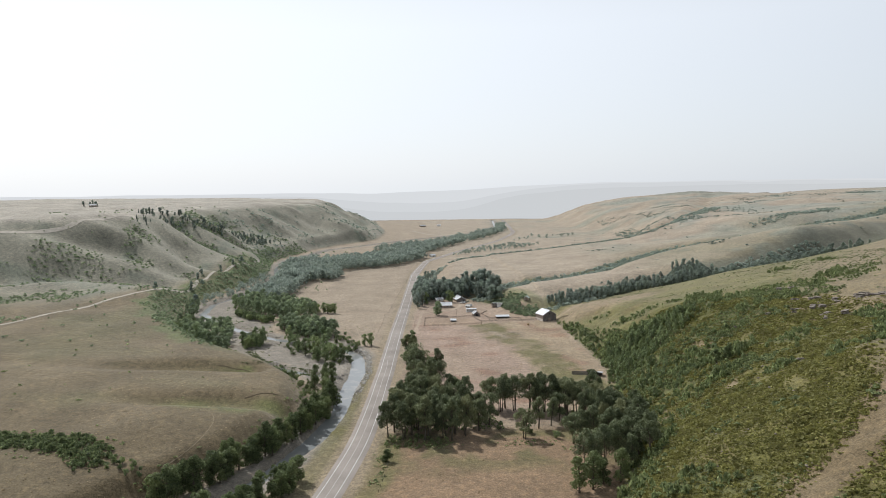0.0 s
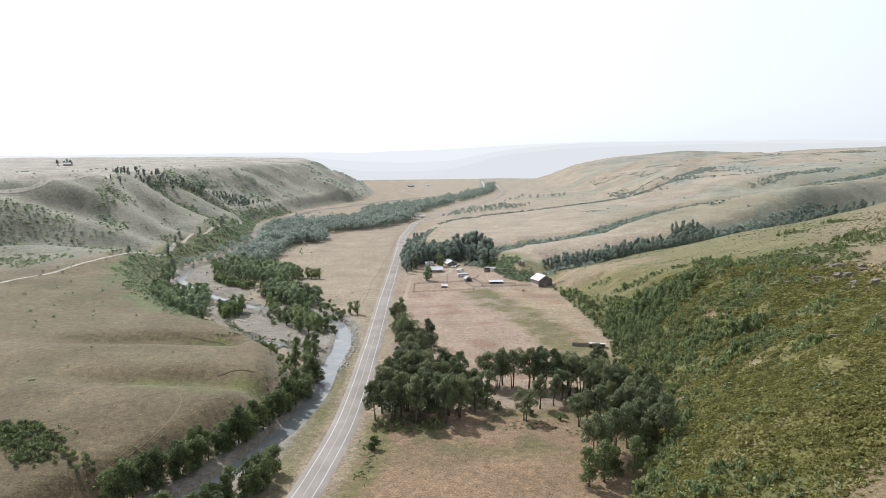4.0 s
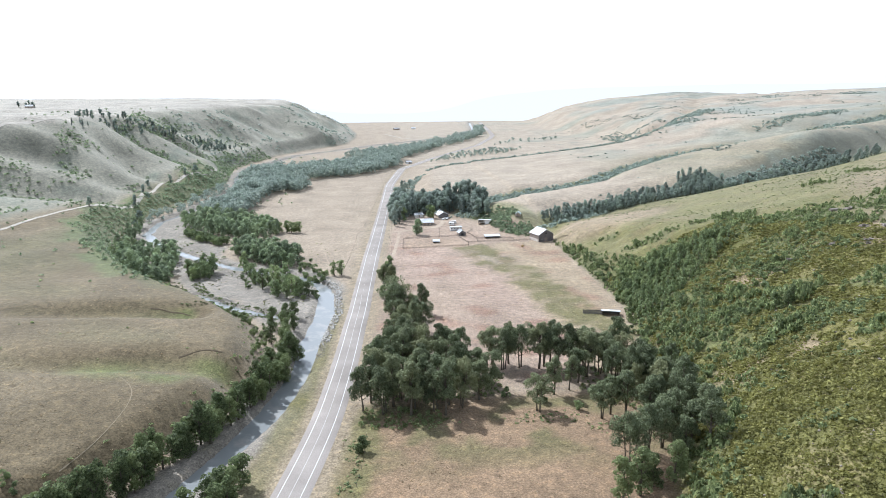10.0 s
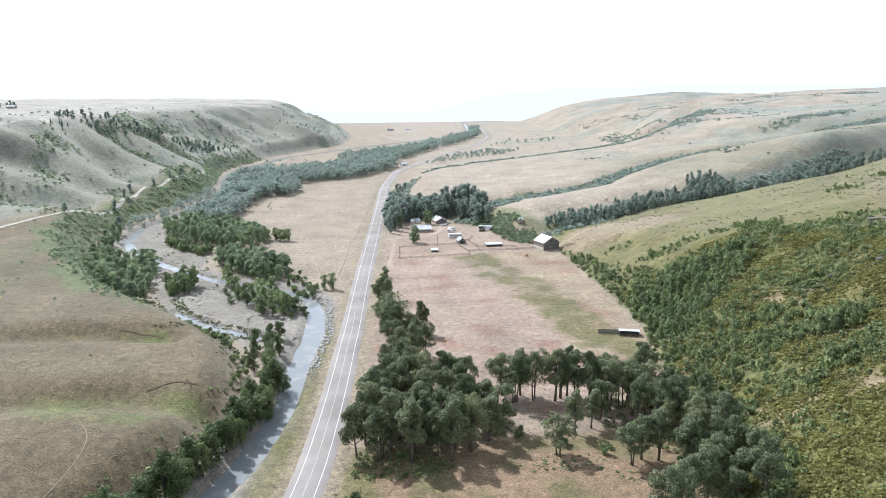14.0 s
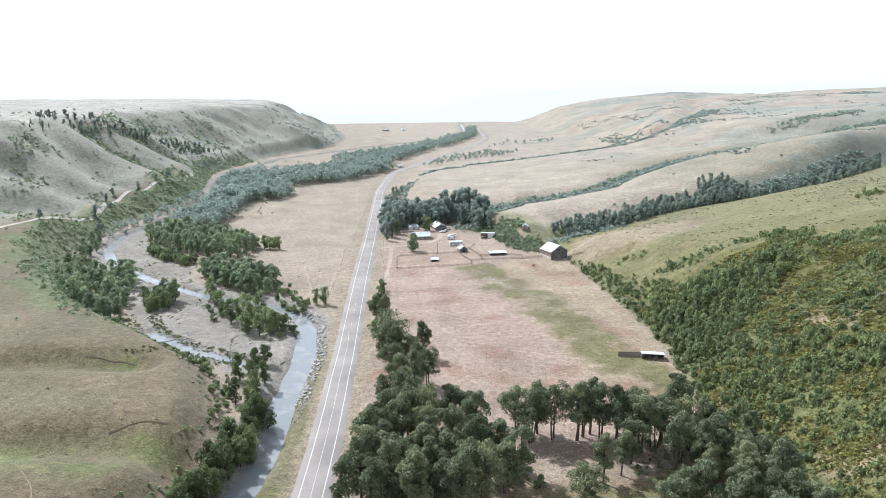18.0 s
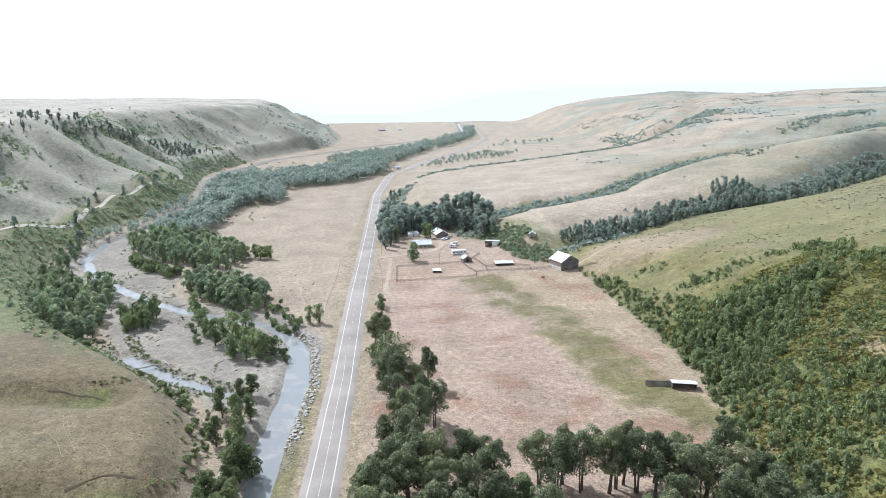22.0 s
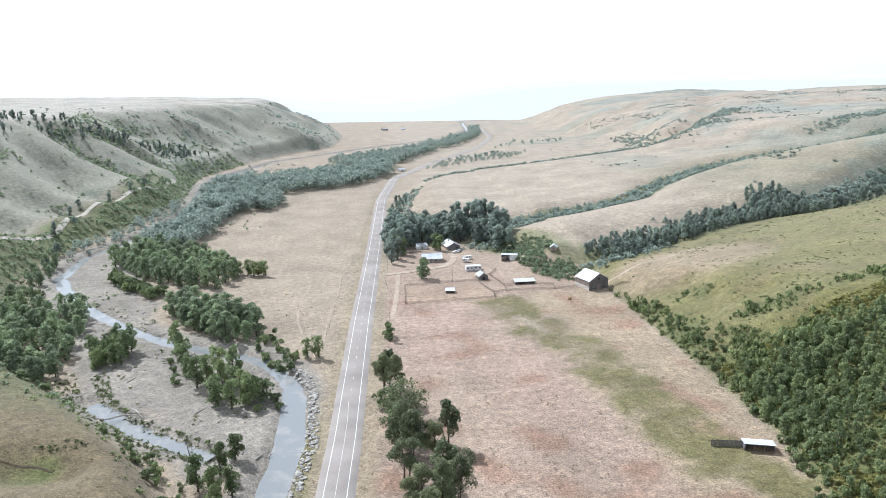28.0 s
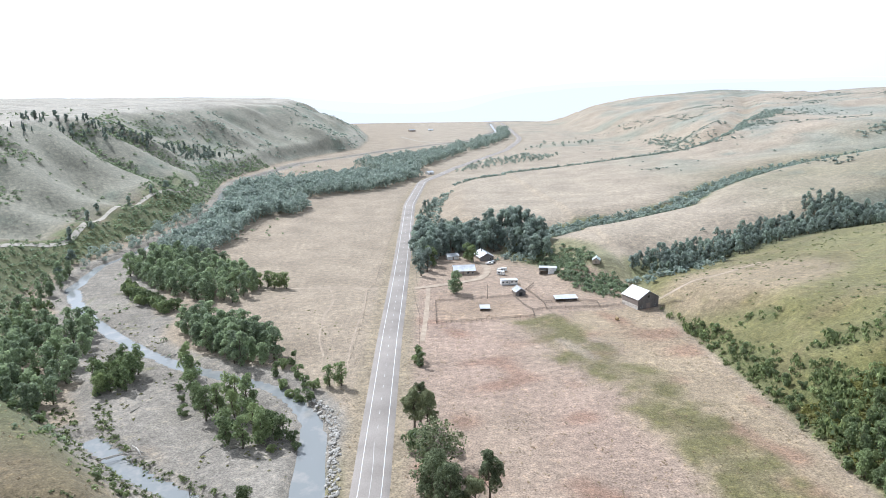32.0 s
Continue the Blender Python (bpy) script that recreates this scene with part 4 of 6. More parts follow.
plant(cottonwoods, [(40, 353), (47, 356), (52, 353), (61, 352), (66, 355), (85, 352), (88, 346), (97, 348), (104, 345), (107, 348), (113, 344), (117, 340), (125, 343), (122, 335), (132, 338), (140, 344), (139, 334), (146, 336), (92, 352), (110, 349), (120, 349), (129, 336)], rng, 0.98, 1.18, G)
plant(cottonwoods, [(117, 328), (133, 328), (129, 322), (136, 317), (142, 321), (144, 305), (150, 299), (147, 312)], rng, 0.95, 1.12, G)
plant(cottonwoods, [(115, 261), (131, 272), (135, 265), (142, 261), (131, 286), (126, 297), (145, 288), (138, 279), (124, 268), (140, 271), (136, 290), (148, 276)], rng, 0.9, 1.1, G)
plant(cottonwoods, fill([(134, 300), (150, 292), (158, 330), (150, 346), (140, 330)], 7.0, rng), rng, 0.6, 0.85, G)
plant(bank_poplars, [(112, 246), (118, 250), (126, 252), (106, 243)], rng, 0.85, 1.1, G)
plant(round_bushes, [(26, 282), (26.6, 281)], rng, 1.1, 1.15, "bushes under the grove")
plant(willows, [(41, 541), (41.5, 536), (42, 532)], rng, 0.8, 0.9, "roadside trees")
plant(willows, [(110, 304), (98, 312), (84, 318), (133, 292), (122, 282)], rng, 0.6, 0.8, "bushes under the grove")
R = "roadside trees"
plant(cottonwoods, [(39, 374), (45, 366), (51, 386), (57, 394), (53, 402), (58, 430), (42, 410), (44, 420), (40, 428), (48, 378), (43, 386), (52, 420)], rng, 0.88, 1.08, R)
plant(sparse, [(42, 446), (45, 450)], rng, 0.95, 1.0, R)
plant(cottonwoods, [(37, 471), (40, 479), (42, 468)], rng, 0.85, 0.98, R)
plant(poplars, [(36, 461), (40, 455), (44, 440), (47, 432), (39, 437)], rng, 0.6, 0.8, R)
plant(willows, [(38, 462), (46, 436), (50, 372), (38, 492)], rng, 0.6, 0.95, R)
W = "trees along the river"
lower = apart(along([(-62, 246), (-48, 266), (-37, 283), (-28, 300), (-22, 318), (-15, 337), (-11, 357), (-9, 376)], 1.0, 4.2, rng), 3.2)
plant(bank_poplars, [p for p in lower if p[1] < 296], rng, 0.85, 1.15, W)
plant(bank_poplars, [p for p in lower if p[1] >= 296], rng, 0.68, 0.98, W)
plant(bank_poplars, apart(along([(-42, 212), (-34, 224), (-26, 236), (-18, 248), (-11, 261)], 0.7, 5.0, rng), 3.0), rng, 0.75, 1.05, W)
plant(bank_poplars, [(-13, 396), (-16, 404), (-11, 408), (-20, 390), (-17, 421), (-14, 430), (-22, 412)], rng, 0.7, 0.95, W)
plant(willows, apart(along([(-24, 366), (-24, 384), (-30, 410), (-42, 428), (-62, 452)], 3.0, 4, rng), 3), rng, 0.35, 0.7, W)
plant(poplars, apart([(-47, 505), (-38, 500), (-30, 494), (-31, 482), (-24, 488), (-16, 473), (-14, 480), (-20, 478), (-40, 492), (-50, 514), (-26, 500), (-34, 508), (-10, 475), (-22, 470), (-28, 474)], 3), rng, 0.75, 1.0, W)
plant(poplars, [(-60, 538), (-57, 533)], rng, 0.85, 0.95, W)
plant(willows, [(-4, 468), (-6, 473), (-12, 466), (-54, 510), (-58, 520), (-50, 498)], rng, 0.5, 0.8, W)
plant(far_poplars, fill([(-22, 543), (-36, 541), (-58, 560), (-78, 590), (-70, 604), (-48, 580), (-28, 562)], 5.0, rng), rng, 0.85, 1.12, W)
plant(willows, apart([(-12, 512), (-16, 520), (-8, 508), (-6, 516), (-20, 528), (-18, 536), (-2, 512), (-10, 526), (-14, 540), (-4, 505)], 2), rng, 0.7, 1.0, W)
plant(poplars, [(4, 515), (9, 515)], rng, 0.62, 0.75, W)
plant(poplars, fill([(-79, 518), (-90, 518), (-98, 532), (-92, 546), (-80, 540)], 3.8, rng), rng, 0.65, 0.9, W)
plant(far_poplars, fill([(-100, 500), (-112, 494), (-134, 522), (-160, 582), (-158, 604), (-128, 612), (-120, 590), (-112, 552), (-102, 520)], 6.2, rng), rng, 0.7, 1.0, W)
plant(willows, fill([(-96, 486), (-108, 488), (-142, 530), (-172, 590), (-184, 660), (-168, 650), (-150, 612)], 7, rng), rng, 0.5, 0.9, W)
plant(far_poplars, apart(along([(-118, 506), (-140, 550), (-160, 600), (-176, 650), (-186, 710)], 3.0, 9, rng), 5), rng, 0.45, 0.85, W)
plant(willows, apart(along([(-93, 623), (-106, 636), (-124, 658), (-132, 672)], 2.2, 4, rng), 3.0), rng, 1.1, 1.4, W)
plant(far_poplars, fill([(-62, 634), (-86, 640), (-112, 668), (-146, 708), (-140, 752), (-108, 742), (-84, 716), (-58, 676), (-50, 664)], 6.2, rng), rng, 0.85, 1.1, W)
plant(poplars, [(-46, 664), (-42, 662), (-38, 663), (-34, 661), (-52, 668)], rng, 0.72, 0.95, W)
plant(willows, apart(along([(-100, 252), (-90, 258), (-80, 256), (-68, 250)], 1.2, 4, rng), 2.6), rng, 0.3, 0.55, "bushes on the river bank")
S = "young trees at the foot of the slope"
plant(poplars, apart([p for p in along([(176, 420), (182, 438), (196, 446), (214, 448)], 1.1, 9, rng)], 4.2), rng, 0.45, 0.75, S)
plant(willows, apart(along([(158, 345), (164, 372), (172, 398), (178, 430), (181, 470), (181, 515), (182, 552)], 1.8, 6, rng), 3.4), rng, 0.4, 0.8, S)
plant(willows, apart(along([(152, 300), (166, 322), (186, 338), (205, 352), (230, 372)], 1.8, 10, rng), 4.0), rng, 0.3, 0.62, S)
plant(young, fill([(170, 396), (179, 440), (196, 456), (236, 450), (240, 432), (212, 416), (186, 398)], 3.3, rng), rng, 0.7, 1.25, S)
plant(young, fill([(160, 330), (172, 392), (186, 394), (196, 380), (180, 346), (168, 326)], 4.2, rng), rng, 0.55, 1.0, S)
plant(bank_poplars, [(206, 325), (209, 328), (203, 329)], rng, 0.5, 0.62, S)
N = "far river woods"
deep = fill([(-150, 1010), (-56, 1024), (-28, 1044), (20, 1070), (60, 1150), (76, 1190), (40, 1230), (-40, 1180), (-150, 1120)], 6.0, rng)
deep += fill([(20, 1225), (58, 1200), (70, 1230), (90, 1310), (140, 1440), (185, 1550), (150, 1560), (90, 1480), (30, 1400), (-20, 1330)], 7.5, rng)
deep += apart(along([(190, 1560), (242, 1700), (292, 1840), (322, 1960), (345, 2150)], 3, 14, rng) + along([(150, 1570), (215, 1700), (270, 1850)], 5, 12, rng), 7)
deep += fill([(-140, 752), (-108, 745), (-98, 800), (-95, 900), (-60, 915), (-54, 960), (-100, 1010), (-140, 1010), (-132, 900), (-138, 830)], 5.6, rng)
low = apart(along([(-186, 740), (-172, 800), (-164, 870), (-160, 960)], 3, 9, rng), 5)
low += fill([(118, 1215), (150, 1275), (200, 1370), (270, 1430), (330, 1440), (290, 1370), (200, 1290)], 9, rng) + apart(along([(300, 1560), (360, 1650), (480, 1700)], 12, 45, rng), 8)
F = "trees round the farm"
plant(farm_trees, fill([(47, 706), (60, 712), (72, 735), (112, 738), (126, 706), (140, 708), (142, 745), (120, 768), (84, 776), (56, 800), (48, 770)], 4.8, rng), rng, 0.9, 1.35, F)
plant(poplars, [(58, 704), (88, 712), (85, 716)], rng, 0.85, 1.1, F)
plant(round_trees, [(66.5, 638)], rng, 1.18, 1.2, F)
plant(farm_trees, [(50, 681), (54, 690), (49, 698)], rng, 0.95, 1.05, F)
plant(hazed_poplars, apart(along([(62, 790), (60, 850), (66, 910), (76, 960)], 5, 7, rng), 4), rng, 0.35, 0.65, F)
K = "aspens in the hillside gully"
plant(aspens, apart(along([(190, 652), (215, 660), (240, 668), (262, 680), (300, 699), (340, 706), (400, 708)], 0.6, 13, rng), 3.4), rng, 0.55, 1.15, K)
plant(aspens, apart(along([(192, 664), (216, 674), (242, 684), (268, 696), (304, 714), (340, 722)], 0.8, 8, rng), 4.2), rng, 0.6, 1.0, K)
plant(aspens, fill([(338, 712), (372, 712), (384, 726), (372, 748), (346, 744)], 4.4, rng), rng, 0.85, 1.25, K)
plant(aspens, apart(along([(405, 708), (470, 740), (540, 774), (640, 832)], 3, 10, rng), 5), rng, 0.7, 1.1, K)
plant(pines, [p for p in apart(along([(-352, 1022), (-325, 1040), (-300, 1090), (-262, 1160), (-240, 1250), (-200, 1330)], 9.0, 22, rng), 6)], rng, 0.4, 0.7, "pines on the plateau's edge")
plant(pines, apart(along([(-340, 985), (-325, 965), (-330, 940)], 9, 12, rng), 7), rng, 0.4, 0.7, "pines on the plateau's edge")
plant(hazed_poplars, apart(along([(-345, 1030), (-310, 1075), (-262, 1170), (-230, 1280)], 2.2, 24, rng), 5), rng, 0.4, 0.75, "trees on the plateau's edge")
T = "trees beside the gravel track"
plant(hazed_poplars, [(-208, 770), (-205, 800), (-216, 822), (-220, 850), (-196, 740), (-186, 700), (-205, 880), (-200, 930), (-196, 960), (-224, 700)], rng, 0.5, 0.8, T)
plant(bare, [(-30, 438)], rng, 0.95, 1.0, W)
plant(hazed_poplars, apart(along([(-612, 1400), (-585, 1404)], 4, 6, rng), 5), rng, 0.7, 0.9, "trees round the far house")
discard(round_trees + round_bushes + bank_poplars + young + farm_trees + far_poplars + cottonwoods + poplars + willows + hazed_poplars + aspens + pines + sparse + bare)

# shrubs, herbs and tussocks
protos = [shrub_proto(800 + k, 42, 0.42) for k in range(6)]
mats = [shrub_proto(860 + k, 10, 0.85) for k in range(6)]
lite = [shrub_proto(820 + k, 22, 0.58) for k in range(5)]
rs = np.random.RandomState(11)


def tree_proto(seed, n):
    r = np.random.RandomState(seed)
    lobes = [(np.array([r.uniform(-0.3, 0.3), r.uniform(-0.3, 0.3), z]), (r.uniform(0.2, 0.32),) * 2 + (0.2,)) for z in (0.25, 0.4, 0.5, 0.62, 0.72, 0.84)]
    c, d = crown_points(lobes, n, r)
    c[:, 2] = np.maximum(c[:, 2], 0.02)
    return leaves(c, d, 0.15, r)


wood_protos = [tree_proto(840 + k, 190) for k in range(5)]
P = np.array(deep + low)
tall = np.r_[rs.uniform(7, 17, len(deep)), rs.uniform(4, 9, len(low))]
# far woods and hill brush wear leaf colours paled in place of haze
scatter("far_river_woods", wood_protos, P[:, 0], P[:, 1], tall * 0.95, tall, [LEAF_HAZED], rs, "grey-green woods along the river far up the valley, paled for haze", "woods")


def sown(x0, x1, y0, y1, n, chance):
    x, y = rs.uniform(x0, x1, n), rs.uniform(y0, y1, n)
    ok = rs.uniform(0, 1, n) < chance(x, y)
    return x[ok], y[ok]


x, y = sown(120, 420, 190, 640, 30000, thicket)
size = rs.uniform(0.8, 2.1, len(x)) * (1.0 + 0.45 * value_noise(x, y, 9, 70) + 0.35 * value_noise(x, y, 30, 80))
scatter("hillside_thicket", protos, x, y, size, size * rs.uniform(0.9, 2.3, len(x)), [LEAF_SHRUB], rs, "dense dark green shrub thicket on the steep slope", "shrubs")
x, y = sown(95, 330, 120, 470, 170000, lambda x, y: sstep((x - line(y, RIGHT_FOOT)) / 6) * sstep(0.90 + 0.6 * value_noise(x, y, 12, 63) + 0.5 * value_noise(x, y, 5, 73)) * (1 - 0.85 * thicket(x, y)) * (1 - 0.85 * sstep((height(x, y) - 50) / 12)) * sstep((near_path(x, y, [(150, 160), (185, 178), (215, 205)])[0] - 3) / 8) * (x < 300 - 0.25 * np.abs(y - 300)))
size = rs.uniform(0.55, 1.5, len(x)) * (1 + 0.35 * value_noise(x, y, 7, 78))
scatter("hillside_herbs", mats, x, y, size, size * rs.uniform(0.35, 0.75, len(x)), [LEAF_CARPET], rs, "yellow-green herbs and low brush carpeting the slope", "low plants")
x, y = sown(100, 330, 130, 460, 15000, lambda x, y: sstep((x - line(y, RIGHT_FOOT)) / 6) * sstep(value_noise(x, y, 9, 71) * 0.9 + value_noise(x, y, 30, 72) * 0.7 - 0.05) * (1 - sstep((height(x, y) - 58) / 14)))
size = rs.uniform(0.7, 1.5, len(x)) * (1.2 + 0.7 * value_noise(x, y, 14, 74))
scatter("hillside_shrubs", lite, x, y, size, size * rs.uniform(0.6, 1.1, len(x)), [LEAF_SHRUB], rs, "small dark shrubs in clumps among the herbs", "shrubs")
x, y = sown(190, 480, 420, 700, 9000, lambda x, y: np.clip(0.12 + 0.5 * sstep(value_noise(x, y, 22, 75) * 1.6 - 0.3) + 0.3 * sstep((x - 300) / 60) * (y < 620), 0, 1) * (line(x, GULLY) - y > 6) * (x - line(y, RIGHT_FOOT) > 4))
size = rs.uniform(0.35, 1.2, len(x))
scatter("slope_tussocks", lite, x, y, size, size * 0.6, [LEAF_SHRUB], rs, "small scattered shrubs on the grassy slope", "low plants")

pts = np.array(along(BRUSH, 0.4, 13, rs) + along([(62, 785), (64, 850), (74, 930), (90, 1000)], 1.0, 11, rs) + along([(180, 640), (200, 640), (235, 655)], 0.8, 8, rs) + along([(590, 1010), (660, 1040), (760, 1090)], 0.9, 16, rs) + along([(400, 1150), (470, 1165), (540, 1215), (620, 1300), (700, 1400)], 0.6, 18, rs) + along([(470, 1250), (520, 1330), (560, 1480), (570, 1620)], 0.9, 22, rs) + along([(380, 722), (430, 738), (480, 762), (560, 800)], 0.4, 11, rs) + along([(110, 1070), (200, 1135), (300, 1150), (400, 1140)], 1.1, 7, rs))
size = rs.uniform(1.3, 3.6, len(pts))
scatter("gully_brush", lite, pts[:, 0], pts[:, 1], size, size * rs.uniform(0.8, 1.4, len(pts)), [LEAF_HAZED], rs, "grey-green brush filling the gullies behind the farm, paled for haze", "shrubs")

pts = np.array([p for p in along([(140, 706), (148, 690), (150, 664), (156, 640), (164, 628)], 0.13, 15, rs) if math.hypot(p[0] - 160, p[1] - 661) > 8])
size = rs.uniform(1.0, 2.6, len(pts))
scatter("farm_brush", protos, pts[:, 0], pts[:, 1], size, size * rs.uniform(0.8, 1.4, len(pts)), [LEAF_MID], rs, "green brush on the knoll between barn and farmyard", "shrubs")


def slope_brush(x, y):
    d, h = line(y, LEFT_FOOT) - x, line(y, HILL_FOOT) - x
    n = value_noise(x, y, 26, 64) * 0.6 + value_noise(x, y, 60, 65) * 0.6
    bank = sstep((d - 1) / 4) * (1 - sstep((d - 26 - 14 * n) / 8)) * sstep((y - 455) / 60)
    dip = np.minimum.reduce([near_path(x, y, p)[0] for p in ([(-345, 972), (-312, 954), (-284, 941), (-241, 906), (-205, 895)], [(-275, 1115), (-230, 1121), (-195, 1150)], [(-310, 855), (-270, 835), (-215, 830)], [(-300, 1036), (-250, 1020), (-200, 1015)])])
    n = n + 0.55 * np.exp(-(dip / 18) ** 2)
    draw = sstep((n - 0.05) * 3) * sstep((h - 6) / 20) * (1 - sstep((height(x, y) - 84) / 8)) * 0.55
    return np.clip(np.maximum(bank * 0.85, draw), 0.012, 1)


x, y = sown(-440, -60, 430, 1350, 32000, slope_brush)
size = rs.uniform(0.9, 2.4, len(x)) * (1 + 0.35 * sstep((y - 750) / 200))
scatter("western_slope_brush", lite, x, y, size, size * rs.uniform(0.8, 1.4, len(x)), [LEAF_MID], rs, "grey-green brush on the western slope above the river, paled for haze", "shrubs")
x, y = sown(-230, -14, 215, 560, 5200, lambda x, y: np.clip(0.012 + 0.9 * (1 - sstep((near_path(x, y, [(-100, 268), (-125, 278), (-160, 288)])[0] - 9) / 8)) + 0.8 * (1 - sstep((line(y, LEFT_FOOT) - x - 12) / 5)), 0, 1) * (line(y, LEFT_FOOT) - x > 1))
size = rs.uniform(0.5, 1.6, len(x))
scatter("bench_shrubs", lite, x, y, size, size * rs.uniform(0.6, 1.2, len(x)), [LEAF_SHRUB], rs, "dark shrubs along the foot of the grassy bench", "shrubs")
x, y = sown(-330, 330, 1120, 2150, 9000, lambda x, y: np.clip(sstep((value_noise(x * 0.5, y, 60, 76) * 0.7 + value_noise(x, y, 24, 77) * 0.6 - 0.05) * 3), 0.03, 1) * (line(y, HILL_FOOT) - x > 2) * (height(x, y) < 86))
size = rs.uniform(1.5, 4.2, len(x))
scatter("far_slope_brush", lite, x, y, size, size * rs.uniform(0.6, 1.1, len(x)), [LEAF_HAZED], rs, "grey-green brush on the far western slope, paled for haze", "shrubs")
x, y = sown(240, 1300, 680, 1900, 22000, lambda x, y: np.clip(sstep((value_noise(x * 0.5 - y * 0.4, y * 0.8 + x * 0.5, 60, 66) * 0.8 + value_noise(x, y, 28, 67) * 0.5 - 0.34) * 3), 0.012, 1) * (y > line(x, GULLY)) * (x > 250 + 0.2 * (y - 800)))
size = rs.uniform(1.0, 3.2, len(x))
scatter("eastern_hill_brush", lite, x, y, size, size * rs.uniform(0.6, 1.1, len(x)), [LEAF_HAZED], rs, "grey-green brush in the folds of the eastern hills, paled for haze", "shrubs")
pts = np.array(fill([(30, 320), (60, 316), (84, 322), (84, 340), (60, 350), (36, 350)], 2.6, rs) + fill([(116, 322), (134, 300), (140, 268), (152, 284), (158, 330), (146, 344), (124, 342)], 2.6, rs) + fill([(25, 298), (42, 296), (58, 301), (56, 308), (40, 312), (26, 314)], 2.4, rs))
size = rs.uniform(0.8, 2.0, len(pts))
scatter("grove_bushes", protos, pts[:, 0], pts[:, 1], size, size * rs.uniform(0.7, 1.5, len(pts)), [LEAF_BANK], rs, "dark bushes in the shade under the cottonwoods", "shrubs")
pts = np.array(along([(-94, 258), (-100, 268), (-110, 276), (-130, 282), (-165, 290)], 0.16, 10, rs))
size = rs.uniform(0.9, 2.2, len(pts))
scatter("hollow_brush", protos, pts[:, 0], pts[:, 1], size, size * rs.uniform(0.8, 1.6, len(pts)), [LEAF_BANK], rs, "dark willow brush filling a hollow of the bench", "shrubs")
fringe = np.array(along([(-24, 440), (-44, 454), (-62, 470), (-74, 486), (-86, 512)], 0.5, 3.2, rs) + along([(-22, 428), (-38, 437), (-58, 452), (-70, 462), (-88, 486), (-100, 510)], 0.5, 4.5, rs) + along([(-34, 500), (-52, 520), (-66, 534)], 0.8, 5, rs))
size = rs.uniform(0.4, 1.3, len(fringe))
scatter("bank_scrub", lite, fringe[:, 0], fringe[:, 1], size, size * rs.uniform(0.7, 1.5, len(fringe)), [LEAF_SHRUB], rs, "low willow scrub along the still side arm", "shrubs")
bank = np.array([(-73, 423), (-68, 425), (-63, 427), (-58, 426)])
bank = np.array(along(bank, 0.8, 2.2, rs))
size = rs.uniform(0.4, 1.1, len(bank))
scatter("lip_shrubs", lite, bank[:, 0], bank[:, 1], size, size * 0.8, [LEAF_SHRUB], rs, "dark shrubs on the lip of the bench", "shrubs")
x, y = sown(-130, 5, 420, 640, 2600, lambda x, y: 0.5 * sstep(value_noise(x, y, 15, 68) * 2 - 0.1) * (height(x, y) < 0.2) * (height(x, y) > -1.7))
size = rs.uniform(0.3, 1.0, len(x))
scatter("bar_weeds", lite, x, y, size, size * 0.8, [LEAF_HERB], rs, "pale weeds and seedlings on the gravel bars", "low plants")


pts = np.array(along([(32, 302), (48, 298), (60, 300)], 0.35, 4, rs) + along([(84, 300), (98, 298), (108, 300)], 0.5, 5, rs) + along([(112, 288), (124, 286), (130, 280)], 0.5, 5, rs) + along([(22, 290), (26, 270), (20, 255)], 0.8, 3, rs))
size = rs.uniform(0.4, 1.1, len(pts))
scatter("grove_undergrowth", lite, pts[:, 0], pts[:, 1], size, size * rs.uniform(0.4, 0.8, len(pts)), [LEAF_SHRUB], rs, "low green undergrowth along the shaded edge of the grove", "low plants")


# tussocks of dry grass in the meadow, verges and bench
def tuft_proto(seed):
    r = np.random.RandomState(seed)
    a, t = r.uniform(0, 2 * np.pi, 9), r.uniform(0.25, 0.9, 9)
    base, tip = np.stack([np.cos(a) * 0.12, np.sin(a) * 0.12, 0 * a], 1), np.stack([np.cos(a) * t, np.sin(a) * t, r.uniform(0.5, 1.0, 9)], 1)
    w = np.stack([-np.sin(a), np.cos(a), 0 * a], 1) * 0.16
    return np.stack([base - w, base + w, tip + w * 0.5, tip - w * 0.5], 1).reshape(-1, 3), np.arange(36).reshape(9, 4)


tufts = [tuft_proto(900 + k) for k in range(4)]
x, y = sown(-120, 180, 200, 640, 14000, lambda x, y: (0.35 + 0.65 * sstep(0.5 + value_noise(x, y, 9, 69))) * (height(x, y) > -0.6) * (near_path(x, y, ROAD)[0] > 7) * ((x > 8) | (line(y, LEFT_FOOT) - x > 4)))
size = rs.uniform(0.35, 0.85, len(x))
scatter("meadow_tussocks", tufts, x, y, size, size * rs.uniform(0.3, 0.55, len(x)), [GRASS_BLADE], rs, "tussocks of dry straw-coloured grass", "grass")

# ---- stones, logs and tracks ----
def rock_mesh(name, seed, mat, flat=0.7):
    r = np.random.RandomState(seed)
    bm = bmesh.new()
    bmesh.ops.create_icosphere(bm, subdivisions=1, radius=0.5)
    for v in bm.verts:
        v.co = v.co * r.uniform(0.72, 1.2)
        v.co.z *= flat
    me = bpy.data.meshes.new(name)
    bm.to_mesh(me)
    bm.free()
    me.materials.append(mat)
    return me


rk = np.random.RandomState(21)
BOULDER = surface("pale_boulder", (0.36, 0.335, 0.30), (0.56, 0.53, 0.48), 0.9, 1.3, 0.3, relief=0.08, spec=0.15)
stones = [rock_mesh("stone", 30 + k, BOULDER) for k in range(6)]
riprap = thing("riprap_bank", "heaped pale boulders along the river bank below the road", "rock bank", pose(9, 400, 0))
